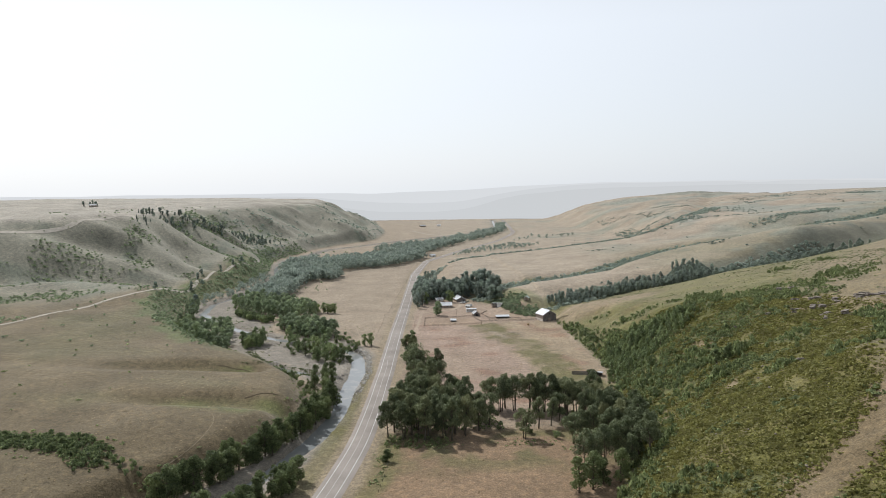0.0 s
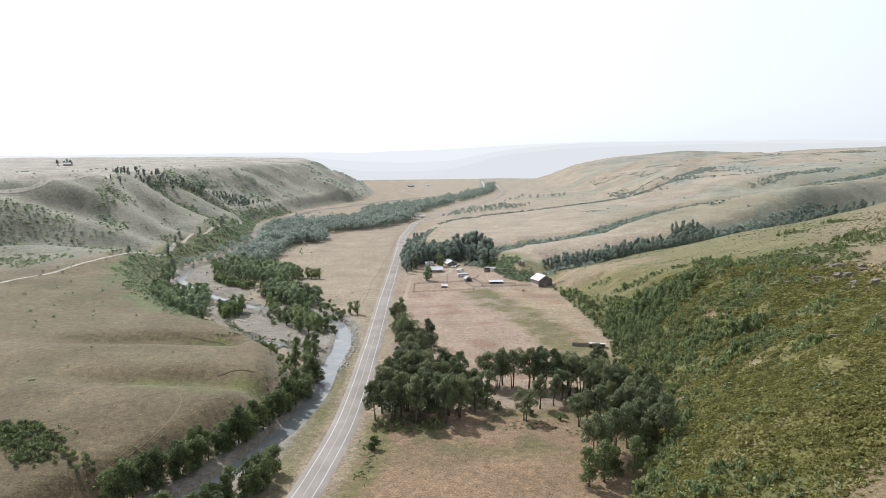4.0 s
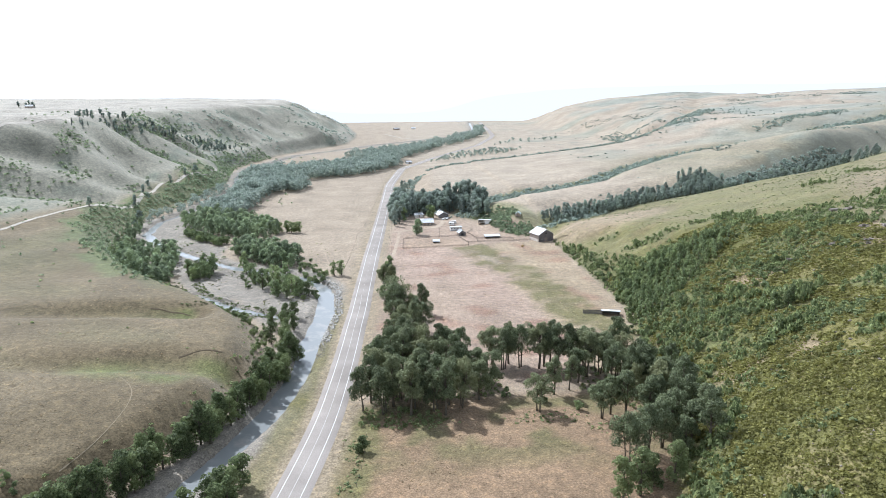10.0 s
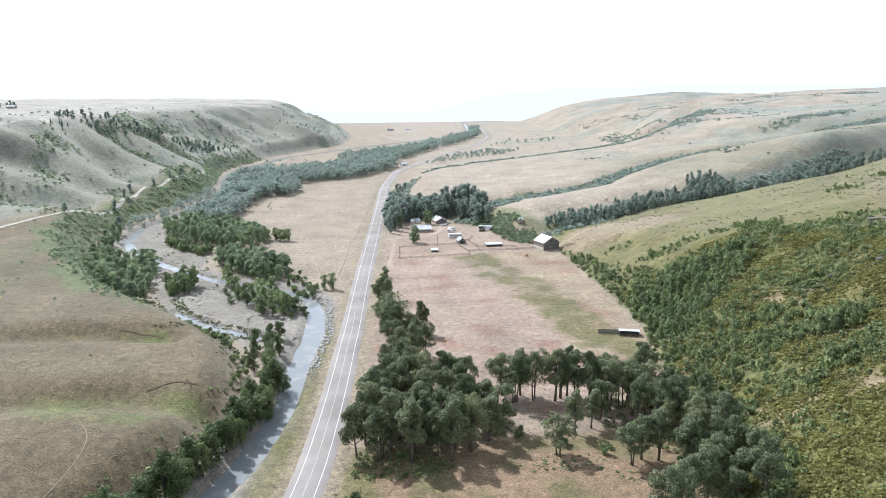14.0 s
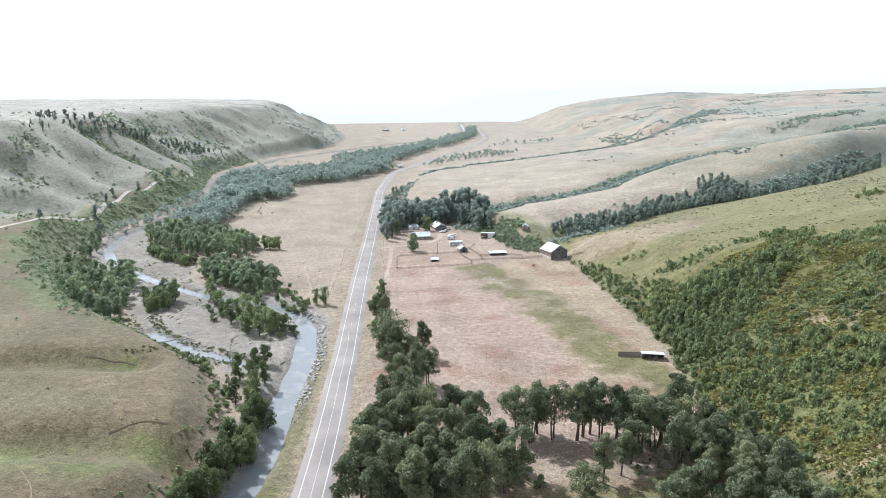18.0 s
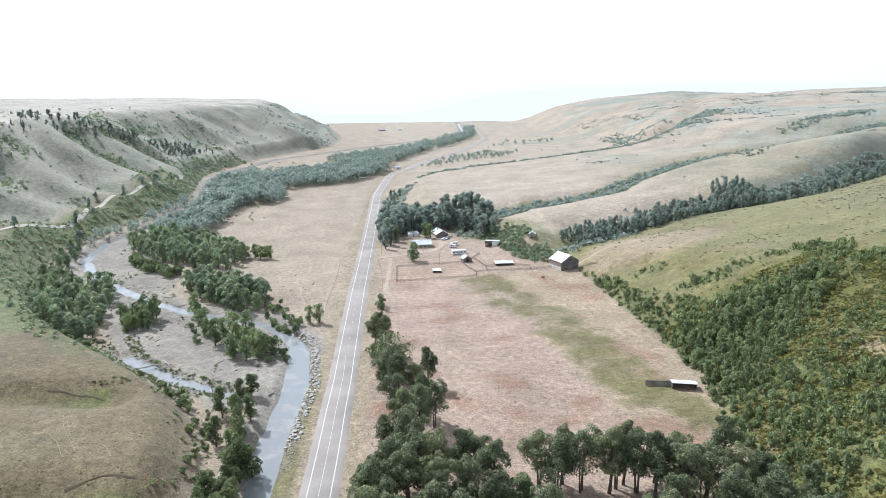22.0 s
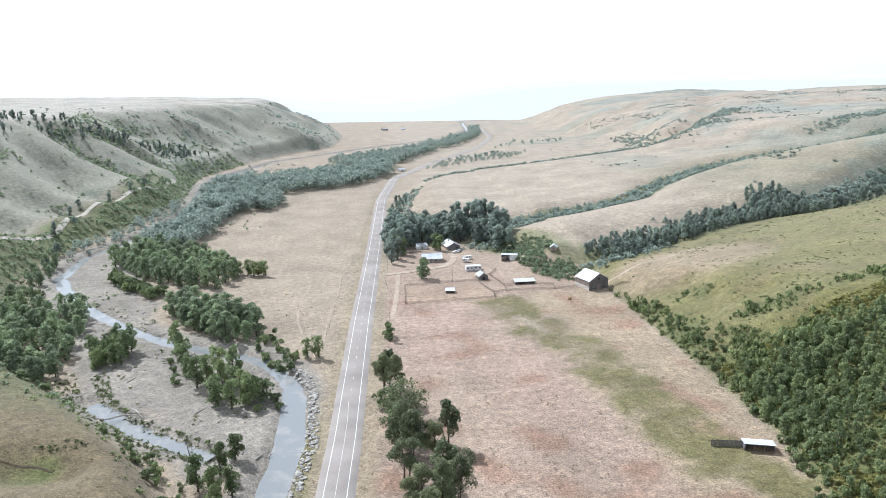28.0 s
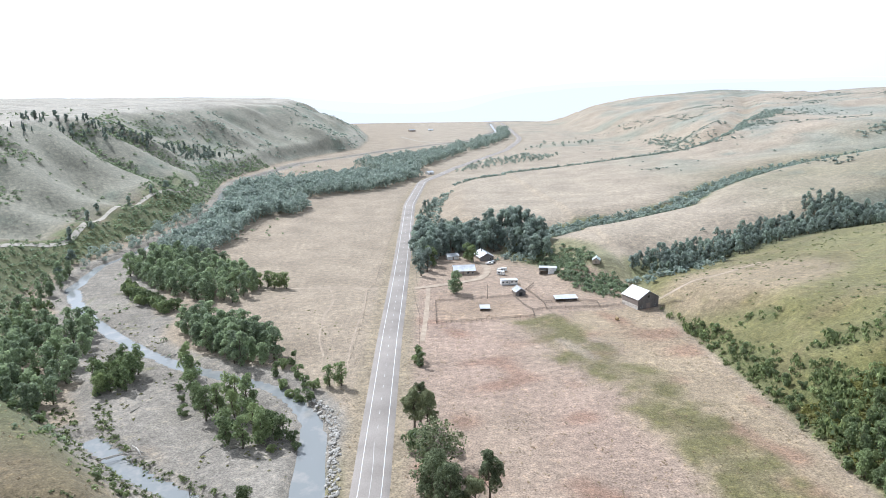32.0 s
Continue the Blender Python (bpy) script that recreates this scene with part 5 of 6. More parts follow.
pts = along([(6, 388), (7.5, 410), (11, 440), (9, 466), (8, 482), (4, 494), (-2, 503)], 0.42, 2.4, rk)[:298]
zs = height(np.array(pts)[:, 0], np.array(pts)[:, 1])
for (x, y), z in zip(pts, zs):
    ob = new("stone", stones[rk.randint(6)])
    ob.parent = riprap
    s = rk.uniform(0.7, 2.0)
    ob.matrix_basis = pose(x - 9, y - 400, float(max(z, -1.9)) + 0.1 * s, rk.uniform(-20, 20), rk.uniform(-20, 20), rk.uniform(0, 360)) @ Matrix.Diagonal((s, s * rk.uniform(0.7, 1.2), s * rk.uniform(0.7, 1.1), 1))
for x, y, s in ((-4, 300, 2.0), (-6, 306, 1.6), (-1, 318, 1.7), (0, 326, 1.5), (-9, 294, 1.8), (2, 338, 1.4), (-12, 288, 1.5)):
    m = pose(x, y, -1.7, 0, 0, rk.uniform(0, 360)) @ Matrix.Diagonal((s, s * 0.8, s * 0.8, 1))
    ob = new("boulder", stones[rk.randint(6)])
    ob.matrix_world = m
    tagged(ob, "dark wet boulder at the edge of the river", "boulder", "boulders in the river")


def scatter_stones(name, path, step, wide, lo, hi, mat, label, category):
    """Stones too many to count, as one object."""
    P = np.array(along(path, step, wide, rk))
    bm = bmesh.new()
    bmesh.ops.create_icosphere(bm, subdivisions=1, radius=0.5)
    bv, bf = np.array([v.co[:] for v in bm.verts]), np.array([[v.index for v in f.verts] for f in bm.faces])
    bm.free()
    n = len(P)
    s = rk.uniform(lo, hi, n)
    V = bv[None] * s[:, None, None] * rk.uniform(0.7, 1.25, (n, len(bv), 1)) * np.array((1, 0.85, 0.6))
    V += np.stack([P[:, 0], P[:, 1], height(P[:, 0], P[:, 1]) + 0.05 * s], 1)[:, None]
    F = (bf[None] + len(bv) * np.arange(n)[:, None, None]).reshape(-1, 3)
    return tagged(new(name, mesh_from(name, V.reshape(-1, 3), F, [mat])), label, category, kind="stuff")


scatter_stones("bar_cobbles", [(-20, 450), (-40, 490), (-64, 520), (-98, 565), (-130, 630), (-150, 690)], 0.16, 22, 0.2, 0.6, STONE, "grey cobbles strewn over the gravel bars", "stones")
scatter_stones("riprap_rubble", [(5, 372), (7, 410), (11, 440), (9, 466), (8, 482), (4, 494), (-2, 503)], 0.3, 2.6, 0.3, 0.9, STONE, "smaller broken stone between the bank's boulders", "stones")
scatter_stones("hillside_stones", [(130, 190), (170, 240), (200, 290), (235, 340), (262, 380)], 1.3, 40, 0.4, 1.7, CRAG, "pale stones lying on the steep slope", "stones")


def crag(x, y, size, seed):
    r = np.random.RandomState(seed)
    z = ground_at(x, y)
    ob = thing("rock_outcrop", "weathered layered rock outcrop on the hilltop", "rock", pose(x, y, z, 0, 0, r.uniform(0, 60)), "outcrops on the hill")
    for k in range(6):
        s = size * r.uniform(0.35, 0.8)
        bm = bmesh.new()
        bmesh.ops.create_cube(bm, size=1)
        bmesh.ops.subdivide_edges(bm, edges=bm.edges[:], cuts=2, use_grid_fill=True)
        for v in bm.verts:
            v.co += Vector((r.uniform(-0.1, 0.1), r.uniform(-0.1, 0.1), r.uniform(-0.08, 0.08)))
            v.co = Vector((v.co.x * s * 1.7, v.co.y * s * 0.9, v.co.z * s * 0.55 + s * 0.12))
        o = part("block", bm, CRAG, ob)
        o.location, o.rotation_euler = (r.uniform(-1, 1) * size, r.uniform(-0.5, 0.5) * size, r.uniform(-0.1, 0.45) * size - 0.25 * size), (r.uniform(-0.15, 0.15), r.uniform(-0.15, 0.15), r.uniform(-0.4, 0.4))


for k, (x, y, s) in enumerate(((259, 350, 3.2), (266, 346, 4.0), (272, 343, 3.4), (281, 346, 4.2), (290, 338, 5.0), (297, 334, 4.6), (250, 362, 2.4), (236, 372, 2.0), (306, 330, 5.0), (268, 366, 3.0), (275, 358, 3.6), (264, 330, 3.4), (268, 318, 3.8), (258, 322, 2.6), (213, 267, 2.4), (194, 255, 1.4), (144, 202, 1.2), (287, 416, 3.2), (292, 411, 2.8), (281, 420, 2.2))):
    crag(x, y, s, 900 + k)


def log(x, y, length, r, turn, tilt=3.0, z=None):
    v, f = tube([(-length / 2, 0, 0), (-length * 0.1, 0.12, 0.05), (length / 2, 0, 0)], [r, r * 0.85, r * 0.4], 7)
    ob = new("driftwood_log", mesh_from("driftwood_log", v, f, [DRIFTWOOD], True))
    ob.matrix_world = pose(x, y, (ground_at(x, y) if z is None else z) + r * 0.8, 0, tilt, turn)
    tagged(ob, "bleached bare driftwood log on the gravel", "log", "driftwood logs")


for k in range(9):
    log(-61 + rk.uniform(-5, 5), 469 + rk.uniform(-3, 3), rk.uniform(5, 10), rk.uniform(0.14, 0.26), rk.uniform(-60, 40), rk.uniform(-4, 8), rk.uniform(-1.2, -0.2))
for x, y, l, r, t in ((-70, 505, 7, 0.2, 70), (-58, 522, 8, 0.22, 20), (-64, 528, 6, 0.2, 140), (-72, 560, 9, 0.25, 50), (-112, 640, 9, 0.25, 30), (-104, 634, 7, 0.2, 100), (-34, 470, 7, 0.18, 60),
                      (-18, 540, 8, 0.24, 20), (-24, 546, 7, 0.2, 70), (-50, 530, 7, 0.2, 110), (-5, 432, 8, 0.25, 60), (-3, 435, 7, 0.2, 75), (-1, 431, 6, 0.2, 40), (-84, 552, 5, 0.16, 10), (-92, 598, 6, 0.2, 80)):
    log(x, y, l, r, t)

TRACKS = (
    ("gravel_track", [(-330, 470), (-285, 530), (-257, 580), (-240, 640), (-222, 710), (-209, 767), (-212, 823), (-206, 890), (-190, 980), (-196, 1080)], 2.2, "pale gravel track along the foot of the western slope"),
    ("plateau_road", [(-620, 690), (-520, 745), (-440, 800), (-385, 855), (-352, 930), (-344, 975), (-372, 1010), (-440, 1050)], 3.6, "pale dirt road on the western plateau"),
    ("farm_drive", [(42, 652), (52, 654), (70, 660), (88, 668), (96, 690), (92, 712)], 2.2, "dusty farm drive"),
    ("yard_track", [(53, 654), (51, 630), (49, 606), (47, 586), (44, 560)], 1.2, "worn wheel track beside the corral"),
    ("field_track", [(24, 653), (8, 657), (-20, 660), (-50, 661), (-66, 658)], 1.3, "faint track across the hay field"),
    ("cattle_path", [(-9, 665), (-4, 640), (-3, 625), (-7, 605), (-6, 571), (-1, 545)], 0.45, "narrow trodden path in the hay field"),
    ("cattle_path", [(15, 654), (15, 620), (13, 600), (10, 560), (10, 525)], 0.4, "narrow trodden path beside the field fence"),
    ("far_valley_road", [(60, 1990), (98, 1828), (150, 1740), (170, 1640)], 2.4, "pale far road across the valley fields"),
    ("bench_path", [(-66, 262), (-59, 278), (-57, 294), (-57, 308), (-61, 318), (-69, 326), (-74, 334)], 0.14, "faint path on the grassy bench"),
    ("bench_path", [(-60, 372), (-52, 378), (-47, 370), (-44, 364)], 0.13, "faint looping tyre marks on the bench"),
    ("bench_path", [(-70, 397), (-68, 387), (-60, 376), (-55, 366)], 0.1, "faint looping tyre marks on the bench"),
    ("bench_path", [(-68, 397), (-66, 385), (-59, 376), (-54, 367)], 0.1, "faint looping tyre marks on the bench"),
    ("bench_path", [(-73, 384), (-67, 380), (-61, 371), (-59, 365)], 0.1, "faint tyre marks on the bench"),
    ("bench_path", [(-44, 379), (-44, 371), (-48, 366)], 0.1, "faint curved tyre mark on the bench"),
    ("hill_track", [(176, 612), (190, 606), (215, 610), (250, 625)], 1.0, "faint track behind the barn"),
)


def y_far(path):
    """Tracks up the valley are surfaced with pale gravel."""
    return path[0][0] < -100 or path[0][1] > 1000


for name, path, half, text in TRACKS:
    tagged(new(name, ribbon(name, path, [(-half, 0), (half, 0)], 0.10 + 0.12 * (half > 1.9), TRODDEN if half < 0.35 else GRAVEL if y_far(path) else DIRT, step=2.0, soft=4, rough_edge=0.25)), text, "track", kind="structure")


# an eroded lip and an upper edge, their shade painted as dark strips
for path, text in (([(-54, 352.5), (-51, 354), (-47, 356), (-44, 357.5), (-41, 357.5), (-38, 356.5), (-35, 357)], "eroded bank above the bench hollow, undercut shade painted dark"),
                   ([(-86, 419.5), (-80, 419), (-75, 417.5), (-70, 417.8), (-64, 415.5)], "dark strip painted for shade under the upper bench")):
    tagged(new("eroded_bank", ribbon("eroded_bank", path, [(-0.45, 0.12), (-0.1, 0.2), (0.25, -0.1), (0.55, -0.3)], 0.08, SOIL_SHADE, step=0.8, soft=0.9, rough_edge=0.9)), text, "bank", kind="structure")

# ---- buildings ----
def building(name, label, category, at, turn, length, width, eave, peak, wall, roof, over=0.5, gable_wall=None, openings=(), ridge=True, group=""):
    """A gabled building, its ridge along its own x: walls with thickness, two roof slopes, doors and windows set into the walls.
    openings: (side, along, sill, wide, high, kind) with side f, b, l or r."""
    x, y = at
    ob = thing(name, label, category, pose(x, y, ground_at(x, y) - 0.15, 0, 0, turn), group)
    t = 0.2
    hl, hw = length / 2, width / 2
    for sgn in (-1, 1):
        part("side_wall", box((length, t, eave + 0.15), (0, sgn * (hw - t / 2), 0), 0.02), wall, ob)
        part("gable_wall", prism([(-hw + t, 0), (hw - t, 0), (hw - t, eave + 0.1), (0, peak - 0.12), (-hw + t, eave + 0.1)], t, (sgn * (hl - t / 2), 0, 0)), gable_wall or wall, ob)
    rise, run = peak - eave, hw
    slope = math.hypot(rise, run)
    for sgn in (-1, 1):
        ext = over / slope
        y0, z0 = sgn * hw * (1 + ext), eave + 0.17 - rise * ext
        part("roof_slope", prism([(0, peak + 0.17), (y0, z0), (y0, z0 + 0.14), (0, peak + 0.31)], length + 2 * over), roof, ob)
        for k in range(int(length // 1.5)):
            xs = -hl + 0.75 + k * 1.5
            part("roof_seam", prism([(sgn * 0.08, peak + 0.29), (y0, z0 + 0.135), (y0, z0 + 0.19), (sgn * 0.08, peak + 0.345)], 0.06, (xs, 0, 0)), roof, ob)
    if ridge:
        part("ridge_cap", box((length + 2 * over, 0.4, 0.12), (0, 0, peak + 0.28), 0.03), roof, ob)
    for side, along_, sill, wide, high, kind in openings:
        a = 1 if side in "fr" else -1
        if side in "fb":
            spot, size, turn_ = (along_, -a * hw, sill), (wide, 0.12, high), 0
        else:
            spot, size, turn_ = (a * hl, along_, sill), (0.12, wide, high), 90
        if kind == "window":
            fr = part("window", box((size[0] + (0.16 if turn_ == 0 else 0), size[1] + (0.16 if turn_ else 0), high + 0.16), (spot[0], spot[1], sill - 0.08), 0.01), WHITE_WALL, ob, "white framed window")
            part("pane", box((size[0] if turn_ == 0 else 0.16, size[1] if turn_ else 0.16, high), spot, 0), GLASS, fr)
        else:
            # open doorways are black panels on the wall, their inner dark painted
            part(kind, box(size, spot, 0.02), {"door": BROWN_BOARD, "opening": FLAT_BLACK, "light_door": WHITE_WALL}[kind], ob, {"door": "brown plank door", "opening": "black panel painted as the dark of a doorway", "light_door": "white door"}[kind])
    return ob


BARN = building("barn", "tall old barn with pale metal roof and dark boards", "barn", (168.5, 605.5), 110, 13.2, 14.4, 5.9, 9.9, BROWN_BOARD, METAL_ROOF, 0.45, DARK_BOARD,
                [("l", 0.0, 0.3, 3.2, 3.0, "door"), ("l", -4.6, 1.2, 0.9, 0.8, "window"), ("l", 4.6, 1.2, 0.9, 0.8, "window"), ("l", 0, 6.2, 1.4, 1.3, "opening"), ("b", -3, 1.0, 0.9, 0.7, "window"), ("b", 2.5, 1.0, 0.9, 0.7, "window")])
for k in range(8):
    part("stone_base", box((1.62, 0.14, 2.5), (-5.78 + k * 1.65, 7.2 + 0.03, 0), 0.03), WHITEWASH, BARN, "whitewashed lower wall")
for k in range(18):
    part("batten", box((0.06, 0.05, 5.6), (-6.68, -6.8 + k * 0.8, 0.2), 0), DARK_BOARD, BARN)
part("lightning_rod", box((0.05, 0.05, 1.2), (-5, 0, 10.2), 0), STEEL, BARN)

building("farmhouse", "long low farmhouse with pale roof and tan walls", "house", (78, 684.5), 2, 13.4, 11, 2.8, 5.2, TAN_WALL, METAL_ROOF, 0.7, None,
         [("f", -4.5, 0.9, 1.5, 1.1, "window"), ("f", -1, 0.2, 0.95, 2.0, "door"), ("f", 2.2, 0.9, 1.8, 1.1, "window"), ("f", 5.2, 0.9, 1.2, 1.1, "window"), ("r", 0, 0.9, 1.2, 1.1, "window")], group="farm buildings")
H2 = building("white_roofed_house", "house with white metal roof beneath tall trees", "house", (96.5, 720), 100, 14, 10, 3.0, 5.6, TAN_WALL, METAL_ROOF, 0.8, DARK_BOARD,
              [("l", -2.5, 0.9, 1.3, 1.2, "window"), ("l", 1.5, 0.2, 1.0, 2.0, "door"), ("f", 3, 0.9, 1.2, 1.1, "window"), ("f", -3, 0.9, 1.2, 1.1, "window")], group="farm buildings")
part("chimney", box((0.7, 0.7, 1.6), (2, 1.2, 5.0), 0.03), CRAG, H2, "stone chimney")
building("garden_shed", "small grey-roofed shed half hidden by trees", "shed", (74, 722), 10, 8, 6, 2.4, 3.8, WHITE_WALL, GREY_ROOF, 0.4, None, [("f", 0, 0.2, 1.0, 2.0, "door")], group="farm buildings")
building("plank_shed", "grey gabled plank shed beside the corral", "shed", (105, 632), 100, 6.6, 6.0, 2.5, 4.5, SHADE_WOOD, GREY_ROOF, 0.35, DARK_BOARD, [("l", 0, 0.2, 2.0, 2.1, "opening"), ("f", 0, 1.0, 0.8, 0.7, "window")], group="farm buildings")
building("hilltop_cabin", "tiny cabin with pale green roof among bushes", "cabin", (161, 664), 70, 5.4, 4.6, 2.2, 3.9, TAN_WALL, TEAL_ROOF, 0.35, None, [("f", 0, 0.9, 0.9, 0.9, "window"), ("l", 0, 0.2, 0.9, 1.9, "door")], group="farm buildings")


def lean_to(name, label, at, turn, length, deep, front, back, wall, roof, posts=4, closed_right=0.0):
    """An open-fronted shed with one slope: back and end walls, posts, roof sheets."""
    x, y = at
    ob = thing(name, label, "shed", pose(x, y, ground_at(x, y) - 0.1, 0, 0, turn), "farm buildings")
    part("back_wall", box((length, 0.15, back), (0, deep / 2, 0), 0.02), wall, ob)
    for s in (-1, 1):
        part("end_wall", prism([(-deep / 2 + 0.1, 0), (deep / 2 - 0.1, 0), (deep / 2 - 0.1, back), (-deep / 2 + 0.1, front)], 0.15, (s * (length / 2 - 0.08), 0, 0)), wall, ob)
    for k in range(posts):
        part("post", box((0.18, 0.18, front), (-length / 2 + 0.3 + k * (length - 0.6) / (posts - 1), -deep / 2 + 0.1, 0), 0.02), FENCE_WOOD, ob)
    if closed_right:
        part("front_wall", box((closed_right, 0.15, front - 0.1), (length / 2 - closed_right / 2, -deep / 2 + 0.02, 0), 0.02), wall, ob)
    n = max(3, int(length / 2.2))
    for k in range(n):
        w = (length + 0.6) / n
        part("roof_sheet", prism([(-deep / 2 - 0.5, front + 0.02), (deep / 2 + 0.3, back + 0.02), (deep / 2 + 0.3, back + 0.12), (-deep / 2 - 0.5, front + 0.12)], w - 0.03, (-(length + 0.6) / 2 + (k + 0.5) * w, 0, 0)), roof, ob)
    return ob


lean_to("open_shed", "white open-fronted machine shed with white roof", (132, 674), -14, 11.0, 9.0, 4.4, 3.2, WHITE_WALL, METAL_ROOF, 4, 5.2)
lean_to("low_cattle_shed", "long low cattle shed with white roof sheets", (129.3, 618), 2, 12.6, 4.2, 1.7, 2.6, FENCE_WOOD, METAL_ROOF, 6)
lean_to("feed_shelter", "small feed shelter with white roof in the corral", (81.2, 606.5), -4, 5.2, 3.4, 1.5, 2.4, SHADE_WOOD, METAL_ROOF, 3)
lean_to("pasture_shed", "low open pasture shed with pale roof sheets", (160.5, 412.2), -17, 9.6, 4.6, 2.9, 2.1, DARK_BOARD, METAL_ROOF, 4)
wind = thing("windbreak_fence", "dark slatted wooden windbreak beside the pasture shed", "fence", pose(151, 415.0, ground_at(151, 415), 0, 0, -12))
for k in range(24):
    part("slat", box((0.36, 0.06, 2.3 + 0.1 * math.sin(k * 2.1)), (-5.0 + k * 0.43, 0, 0), 0), DARK_BOARD, wind)
for z in (0.5, 1.9):
    part("rail", box((10.6, 0.1, 0.16), (0, 0.09, z), 0.01), FENCE_WOOD, wind)

mobile = thing("mobile_home", "white mobile home beside the yard", "mobile home", pose(102.8, 653.5, 0, 0, 0, 4), "farm buildings")
part("body", box((10.2, 4.2, 2.6), (0, 0, 0.6), 0.08), WHITE_WALL, mobile)
part("roof", box((10.6, 4.5, 0.22), (0, 0, 3.2), 0.06), METAL_ROOF, mobile)
part("skirt", box((9.9, 3.9, 0.6), (0, 0, 0), 0.02), GREY_ROOF, mobile)
for xs in (-4, -1.5, 1.5, 4.2):
    fr = part("window", box((1.3, 0.1, 0.95), (xs, -2.12, 1.7), 0.01), GREY_ROOF, mobile)
    part("pane", box((1.1, 0.06, 0.75), (xs, -2.16, 1.8), 0), GLASS, fr)
part("door", box((0.9, 0.1, 1.95), (0.1, -2.13, 0.7), 0.01), GREY_ROOF, mobile)


def wheel(parent, x, y, r, w):
    bm = bmesh.new()
    bmesh.ops.create_cone(bm, cap_ends=True, segments=14, radius1=r, radius2=r, depth=w, matrix=Matrix.Translation((x, y, r)) @ Matrix.Rotation(radians(90), 4, "X"))
    bmesh.ops.bevel(bm, geom=[e for e in bm.edges if len(e.link_faces) == 2 and any(len(f.verts) > 4 for f in e.link_faces)], offset=0.05, segments=1, affect="EDGES")
    t = part("tyre", bm, FLAT_BLACK, parent)
    bm = bmesh.new()
    bmesh.ops.create_cone(bm, cap_ends=True, segments=10, radius1=r * 0.55, radius2=r * 0.55, depth=w + 0.03, matrix=Matrix.Translation((x, y, r)) @ Matrix.Rotation(radians(90), 4, "X"))
    part("rim", bm, STEEL, t)


def trailer(at, turn, length, label):
    ob = thing("camping_trailer", label, "trailer", pose(at[0], at[1], ground_at(*at), 0, 0, turn), "parked vehicles")
    h = length / 2
    part("body", prism([(-1.15, 0.5), (1.15, 0.5), (1.15, 2.5), (0.9, 2.75), (-0.9, 2.75), (-1.15, 2.5)], length), WHITE_WALL, ob)
    part("hitch", box((1.4, 0.12, 0.12), (h + 0.6, 0, 0.45), 0.01), STEEL, ob)
    part("window", box((1.2, 0.06, 0.7), (-h * 0.3, -1.16, 1.4), 0.01), GLASS, ob)
    part("door", box((0.7, 0.06, 1.8), (h * 0.4, -1.17, 0.6), 0.01), GREY_ROOF, ob)
    for s in (-1, 1):
        wheel(ob, -0.3, s * 1.05, 0.36, 0.22)


def pickup(at, turn, paint, label):
    ob = thing("pickup_truck", label, "truck", pose(at[0], at[1], ground_at(*at), 0, 0, turn), "parked vehicles")
    part("body", prism([(-0.95, 0.45), (0.95, 0.45), (0.98, 0.9), (0.9, 1.15), (-0.9, 1.15), (-0.98, 0.9)], 5.4), paint, ob)
    bm = box((1.9, 1.7, 0.75), (0.2, 0, 1.12), 0.12)
    part("cab", bm, paint, ob)
    part("windscreen", box((0.06, 1.4, 0.5), (1.16, 0, 1.25), 0.01), GLASS, ob)
    part("side_window", box((1.4, 1.72, 0.4), (0.2, 0, 1.32), 0.01), GLASS, ob)
    part("bumper", box((0.16, 1.8, 0.25), (2.76, 0, 0.45), 0.03), STEEL, ob)
    for wx in (-1.7, 1.75):
        for s in (-1, 1):
            wheel(ob, wx, s * 0.86, 0.38, 0.26)


trailer((103.5, 683), 20, 6.2, "white camping trailer parked in the yard")
trailer((101.5, 676), -30, 5.0, "small white trailer parked in the yard")
pickup((98, 704), 15, WHITE_WALL, "white pickup truck parked below the house")
pickup((101, 707), 60, STEEL, "grey pickup truck parked below the house")
bale = thing("round_bale", "single round straw bale in front of the barn", "bale", pose(147.5, 582, ground_at(147.5, 582), 0, 0, 30))
bm = bmesh.new()
bmesh.ops.create_cone(bm, cap_ends=True, segments=20, radius1=0.85, radius2=0.85, depth=1.4, matrix=Matrix.Translation((0, 0, 0.8)) @ Matrix.Rotation(radians(90), 4, "X"))
bmesh.ops.bevel(bm, geom=bm.edges[:], offset=0.06, segments=1, affect="EDGES")
part("straw_roll", bm, STRAW, bale)
for k in range(3):
    bm = bmesh.new()
    bmesh.ops.create_cone(bm, cap_ends=False, segments=20, radius1=0.865, radius2=0.865, depth=0.05, matrix=Matrix.Translation((0, -0.4 + k * 0.4, 0.8)) @ Matrix.Rotation(radians(90), 4, "X"))
    part("twine", bm, FENCE_WOOD, bale)
pole = thing("utility_pole", "tall wooden utility pole in the farmyard", "pole", pose(85.5, 626, ground_at(85.5, 626)))
v, f = tube([(0, 0, -0.3), (0, 0, 4), (0, 0, 8.4)], [0.16, 0.14, 0.11], 8)
part("shaft", mesh_from("shaft", v, f, [FENCE_WOOD], True), None, pole)
part("crossarm", box((1.8, 0.1, 0.12), (0, 0, 7.7), 0.01), FENCE_WOOD, pole)
for s in (-0.8, 0.8):
    part("insulator", box((0.1, 0.1, 0.18), (s, 0, 7.82), 0.03), WHITE_WALL, pole)


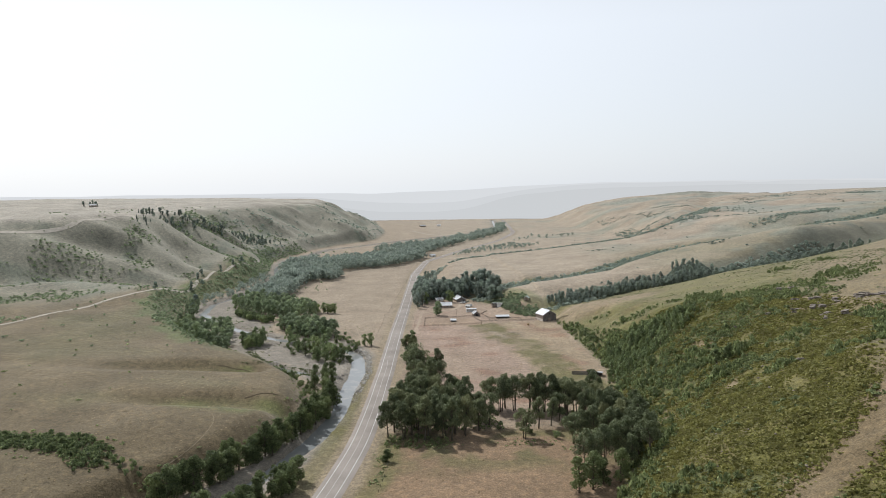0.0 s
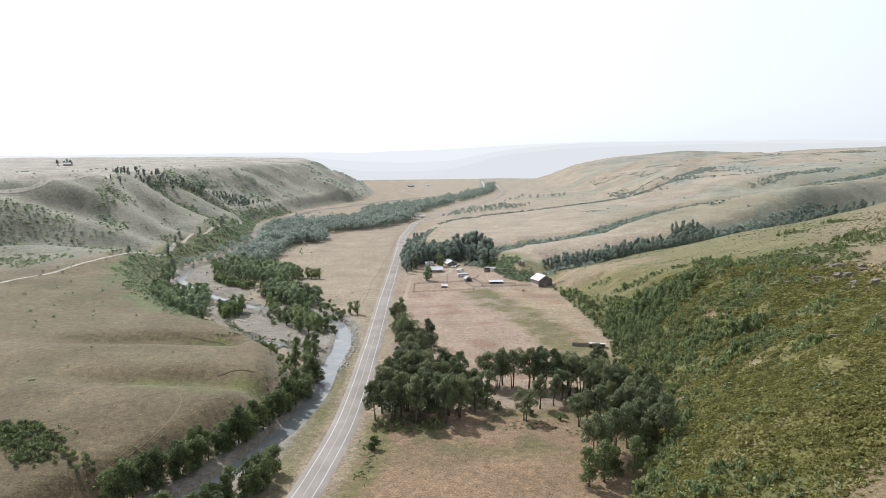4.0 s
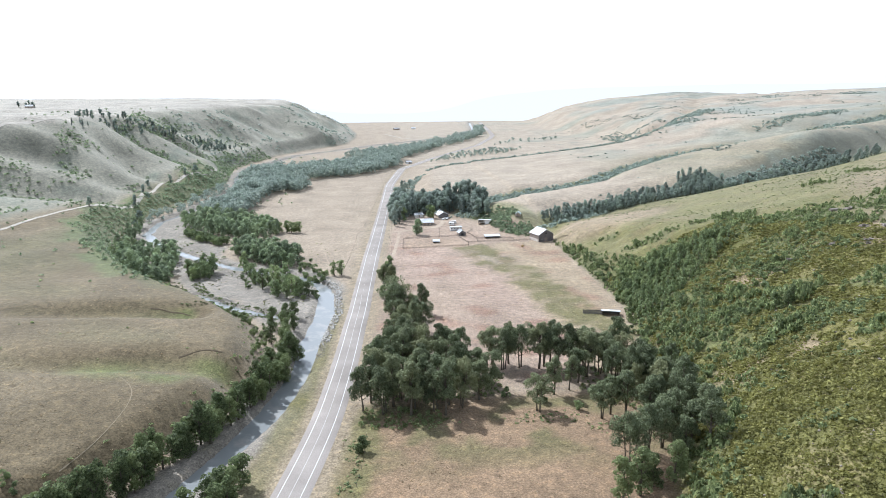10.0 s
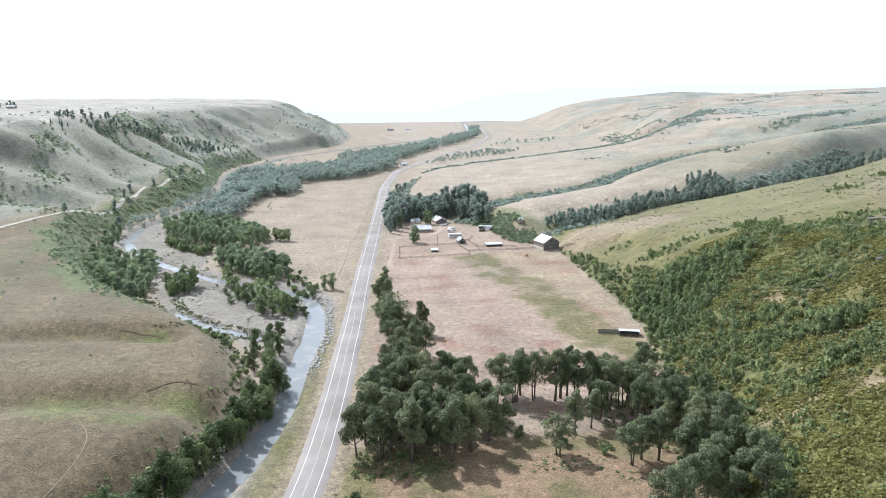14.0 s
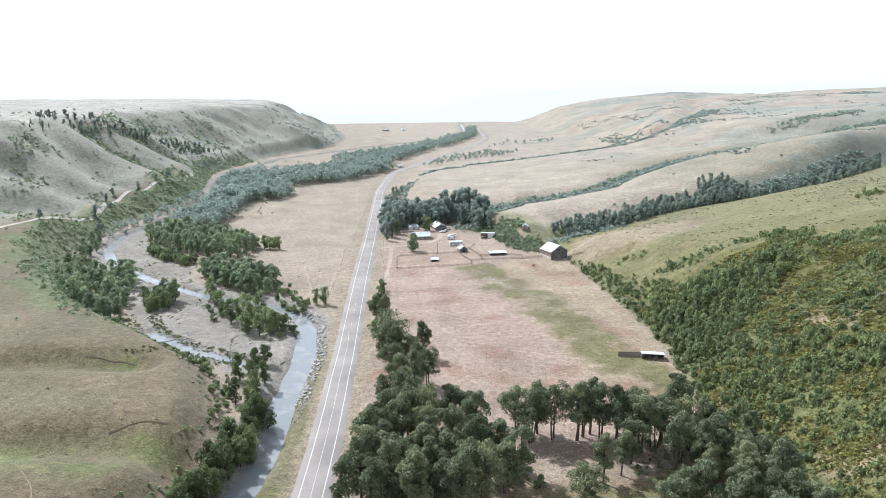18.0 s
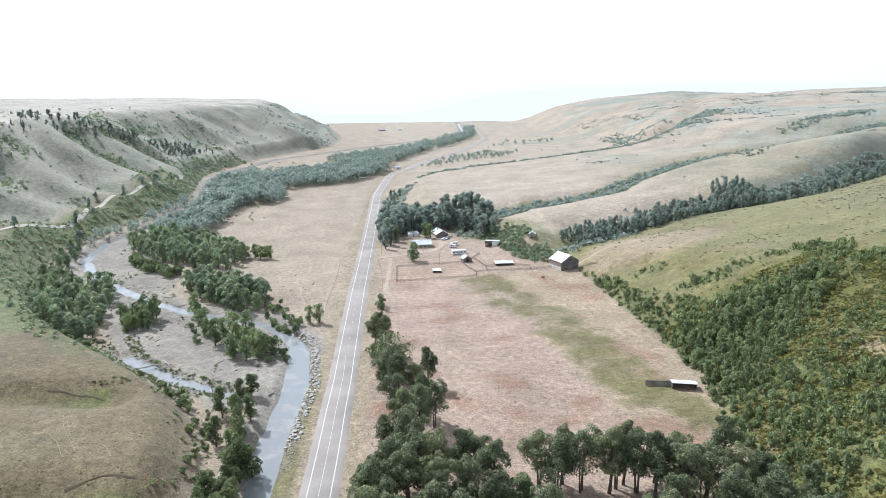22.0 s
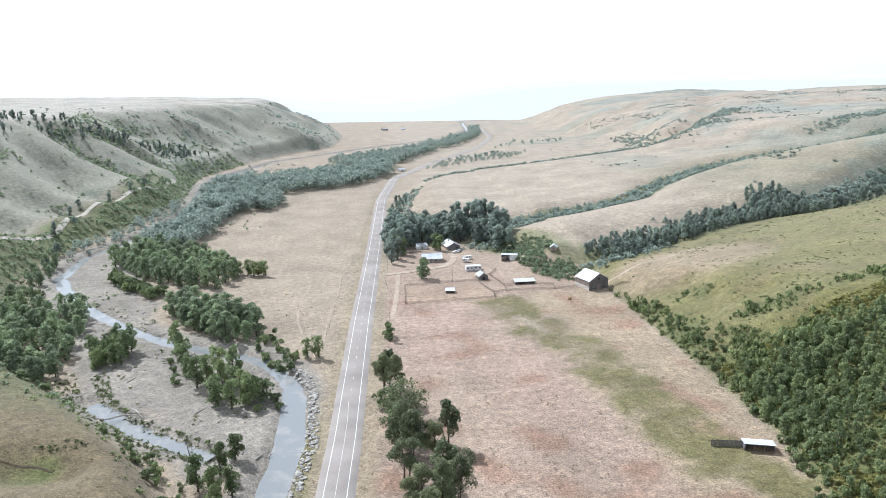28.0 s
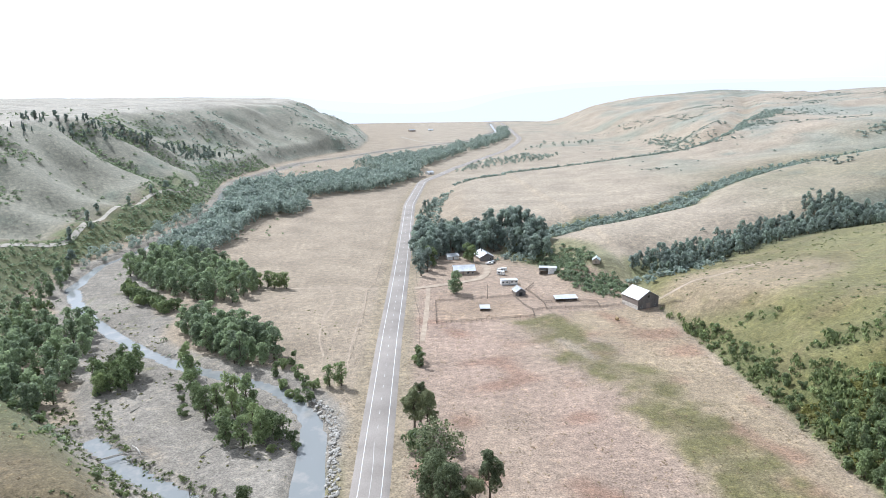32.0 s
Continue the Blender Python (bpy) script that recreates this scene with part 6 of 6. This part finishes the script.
# ---- fences ----
def fence(path, label, gap=2.6, rails=3, tall=1.35, thick=0.14, group="farm fences"):
    """Posts and rails along a bent path; the rails follow the ground."""
    P = np.array(path, float)
    L = np.r_[0, np.cumsum(np.hypot(*np.diff(P, axis=0).T))]
    s = np.linspace(0, L[-1], max(2, int(L[-1] / gap) + 1))
    X, Y = np.interp(s, L, P[:, 0]), np.interp(s, L, P[:, 1])
    Z = height(X, Y)
    ob = thing("fence", label, "fence", pose(X[0], Y[0], Z[0]), group)
    post = bpy.data.meshes.new("post")
    bm = box((thick, thick, tall + 0.3), (0, 0, -0.2), 0.02)
    bm.to_mesh(post)
    bm.free()
    post.materials.append(FENCE_WOOD)
    rail = bpy.data.meshes.new("rail")
    bm = box((1, 0.07, 0.13), (0, 0, -0.065), 0)
    bm.to_mesh(rail)
    bm.free()
    rail.materials.append(FENCE_WOOD)
    for k, (x, y, z) in enumerate(zip(X, Y, Z)):
        o = new("post", post)
        o.parent, o.location = ob, (x - X[0], y - Y[0], z - Z[0])
        if k + 1 < len(X):
            d = Vector((X[k + 1] - x, Y[k + 1] - y, Z[k + 1] - z))
            for r in range(rails):
                o = new("rail", rail)
                o.parent = ob
                mid = Vector((x - X[0], y - Y[0], z - Z[0])) + d / 2 + Vector((0, 0, 0.35 + r * (tall - 0.4) / max(rails - 1, 1)))
                o.matrix_basis = Matrix.LocRotScale(mid, d.to_track_quat("X", "Z"), (d.length, 1, 1))


CORRAL = "weathered wooden post and rail corral fence"
fence([(53, 587), (80, 589), (106, 592)], CORRAL)
fence([(53, 587), (55, 623)], CORRAL)
fence([(55, 623), (78, 626), (101, 628)], CORRAL)
fence([(101, 628), (104, 612), (107, 602), (106, 592)], CORRAL)
fence([(111, 639), (114, 625), (116, 614), (123, 615)], CORRAL)
fence([(136, 616), (146, 612), (145, 603)], CORRAL)
fence([(107, 602), (128, 604), (145, 603), (160, 607)], CORRAL)
fence([(115, 604), (116, 614)], CORRAL)
fence([(177, 601), (184, 596), (186, 590)], CORRAL)
fence([(101, 628), (111, 639), (118, 652)], CORRAL)
WIRE = "wooden fence posts of a wire field fence"
fence([(43, 650), (45, 600), (43, 560), (40, 530)], WIRE, 6.0, 0, 1.2, 0.12, "field fences")
fence([(16, 648), (15, 600), (12, 560), (9, 520)], WIRE, 6.0, 0, 1.2, 0.12, "field fences")
fence([(20, 664), (26, 740), (36, 860), (44, 960)], WIRE, 8.0, 0, 1.2, 0.14, "field fences")
fence([(-60, 662), (-20, 663), (18, 657)], WIRE, 6.0, 0, 1.2, 0.12, "field fences")
fence([(24, 250), (27, 275), (28, 292)], WIRE, 5.0, 0, 1.3, 0.14, "field fences")
fence([(46, 656), (47, 690), (46, 730)], WIRE, 6.0, 0, 1.2, 0.12, "field fences")

# far houses
building("far_house", "small far house on the western plateau", "house", (-590, 1396), 10, 13, 9, 3.0, 5.6, TAN_WALL, GREY_ROOF, 0.4, None, [("f", 0, 0.9, 1.4, 1.2, "window")], group="far houses")
building("far_house", "small far farmhouse in the valley fields", "house", (152, 2210), 0, 13, 9, 3.0, 5.4, WHITE_WALL, METAL_ROOF, 0.4, None, [("f", 0, 0.9, 1.4, 1.2, "window")], group="far houses")
building("far_barn", "far pale-roofed barn in the valley fields", "barn", (98, 2190), 20, 18, 10, 4.0, 6.4, TAN_WALL, GREY_ROOF, 0.4, None, [("f", 0, 0.2, 3, 3, "door")], group="far houses")
building("far_shed", "far shed with white roof beside the road bend", "shed", (88, 1216), 30, 10, 7, 2.8, 4.4, WHITE_WALL, METAL_ROOF, 0.4, None, [("f", 0, 0.2, 2, 2.2, "door")], group="far houses")
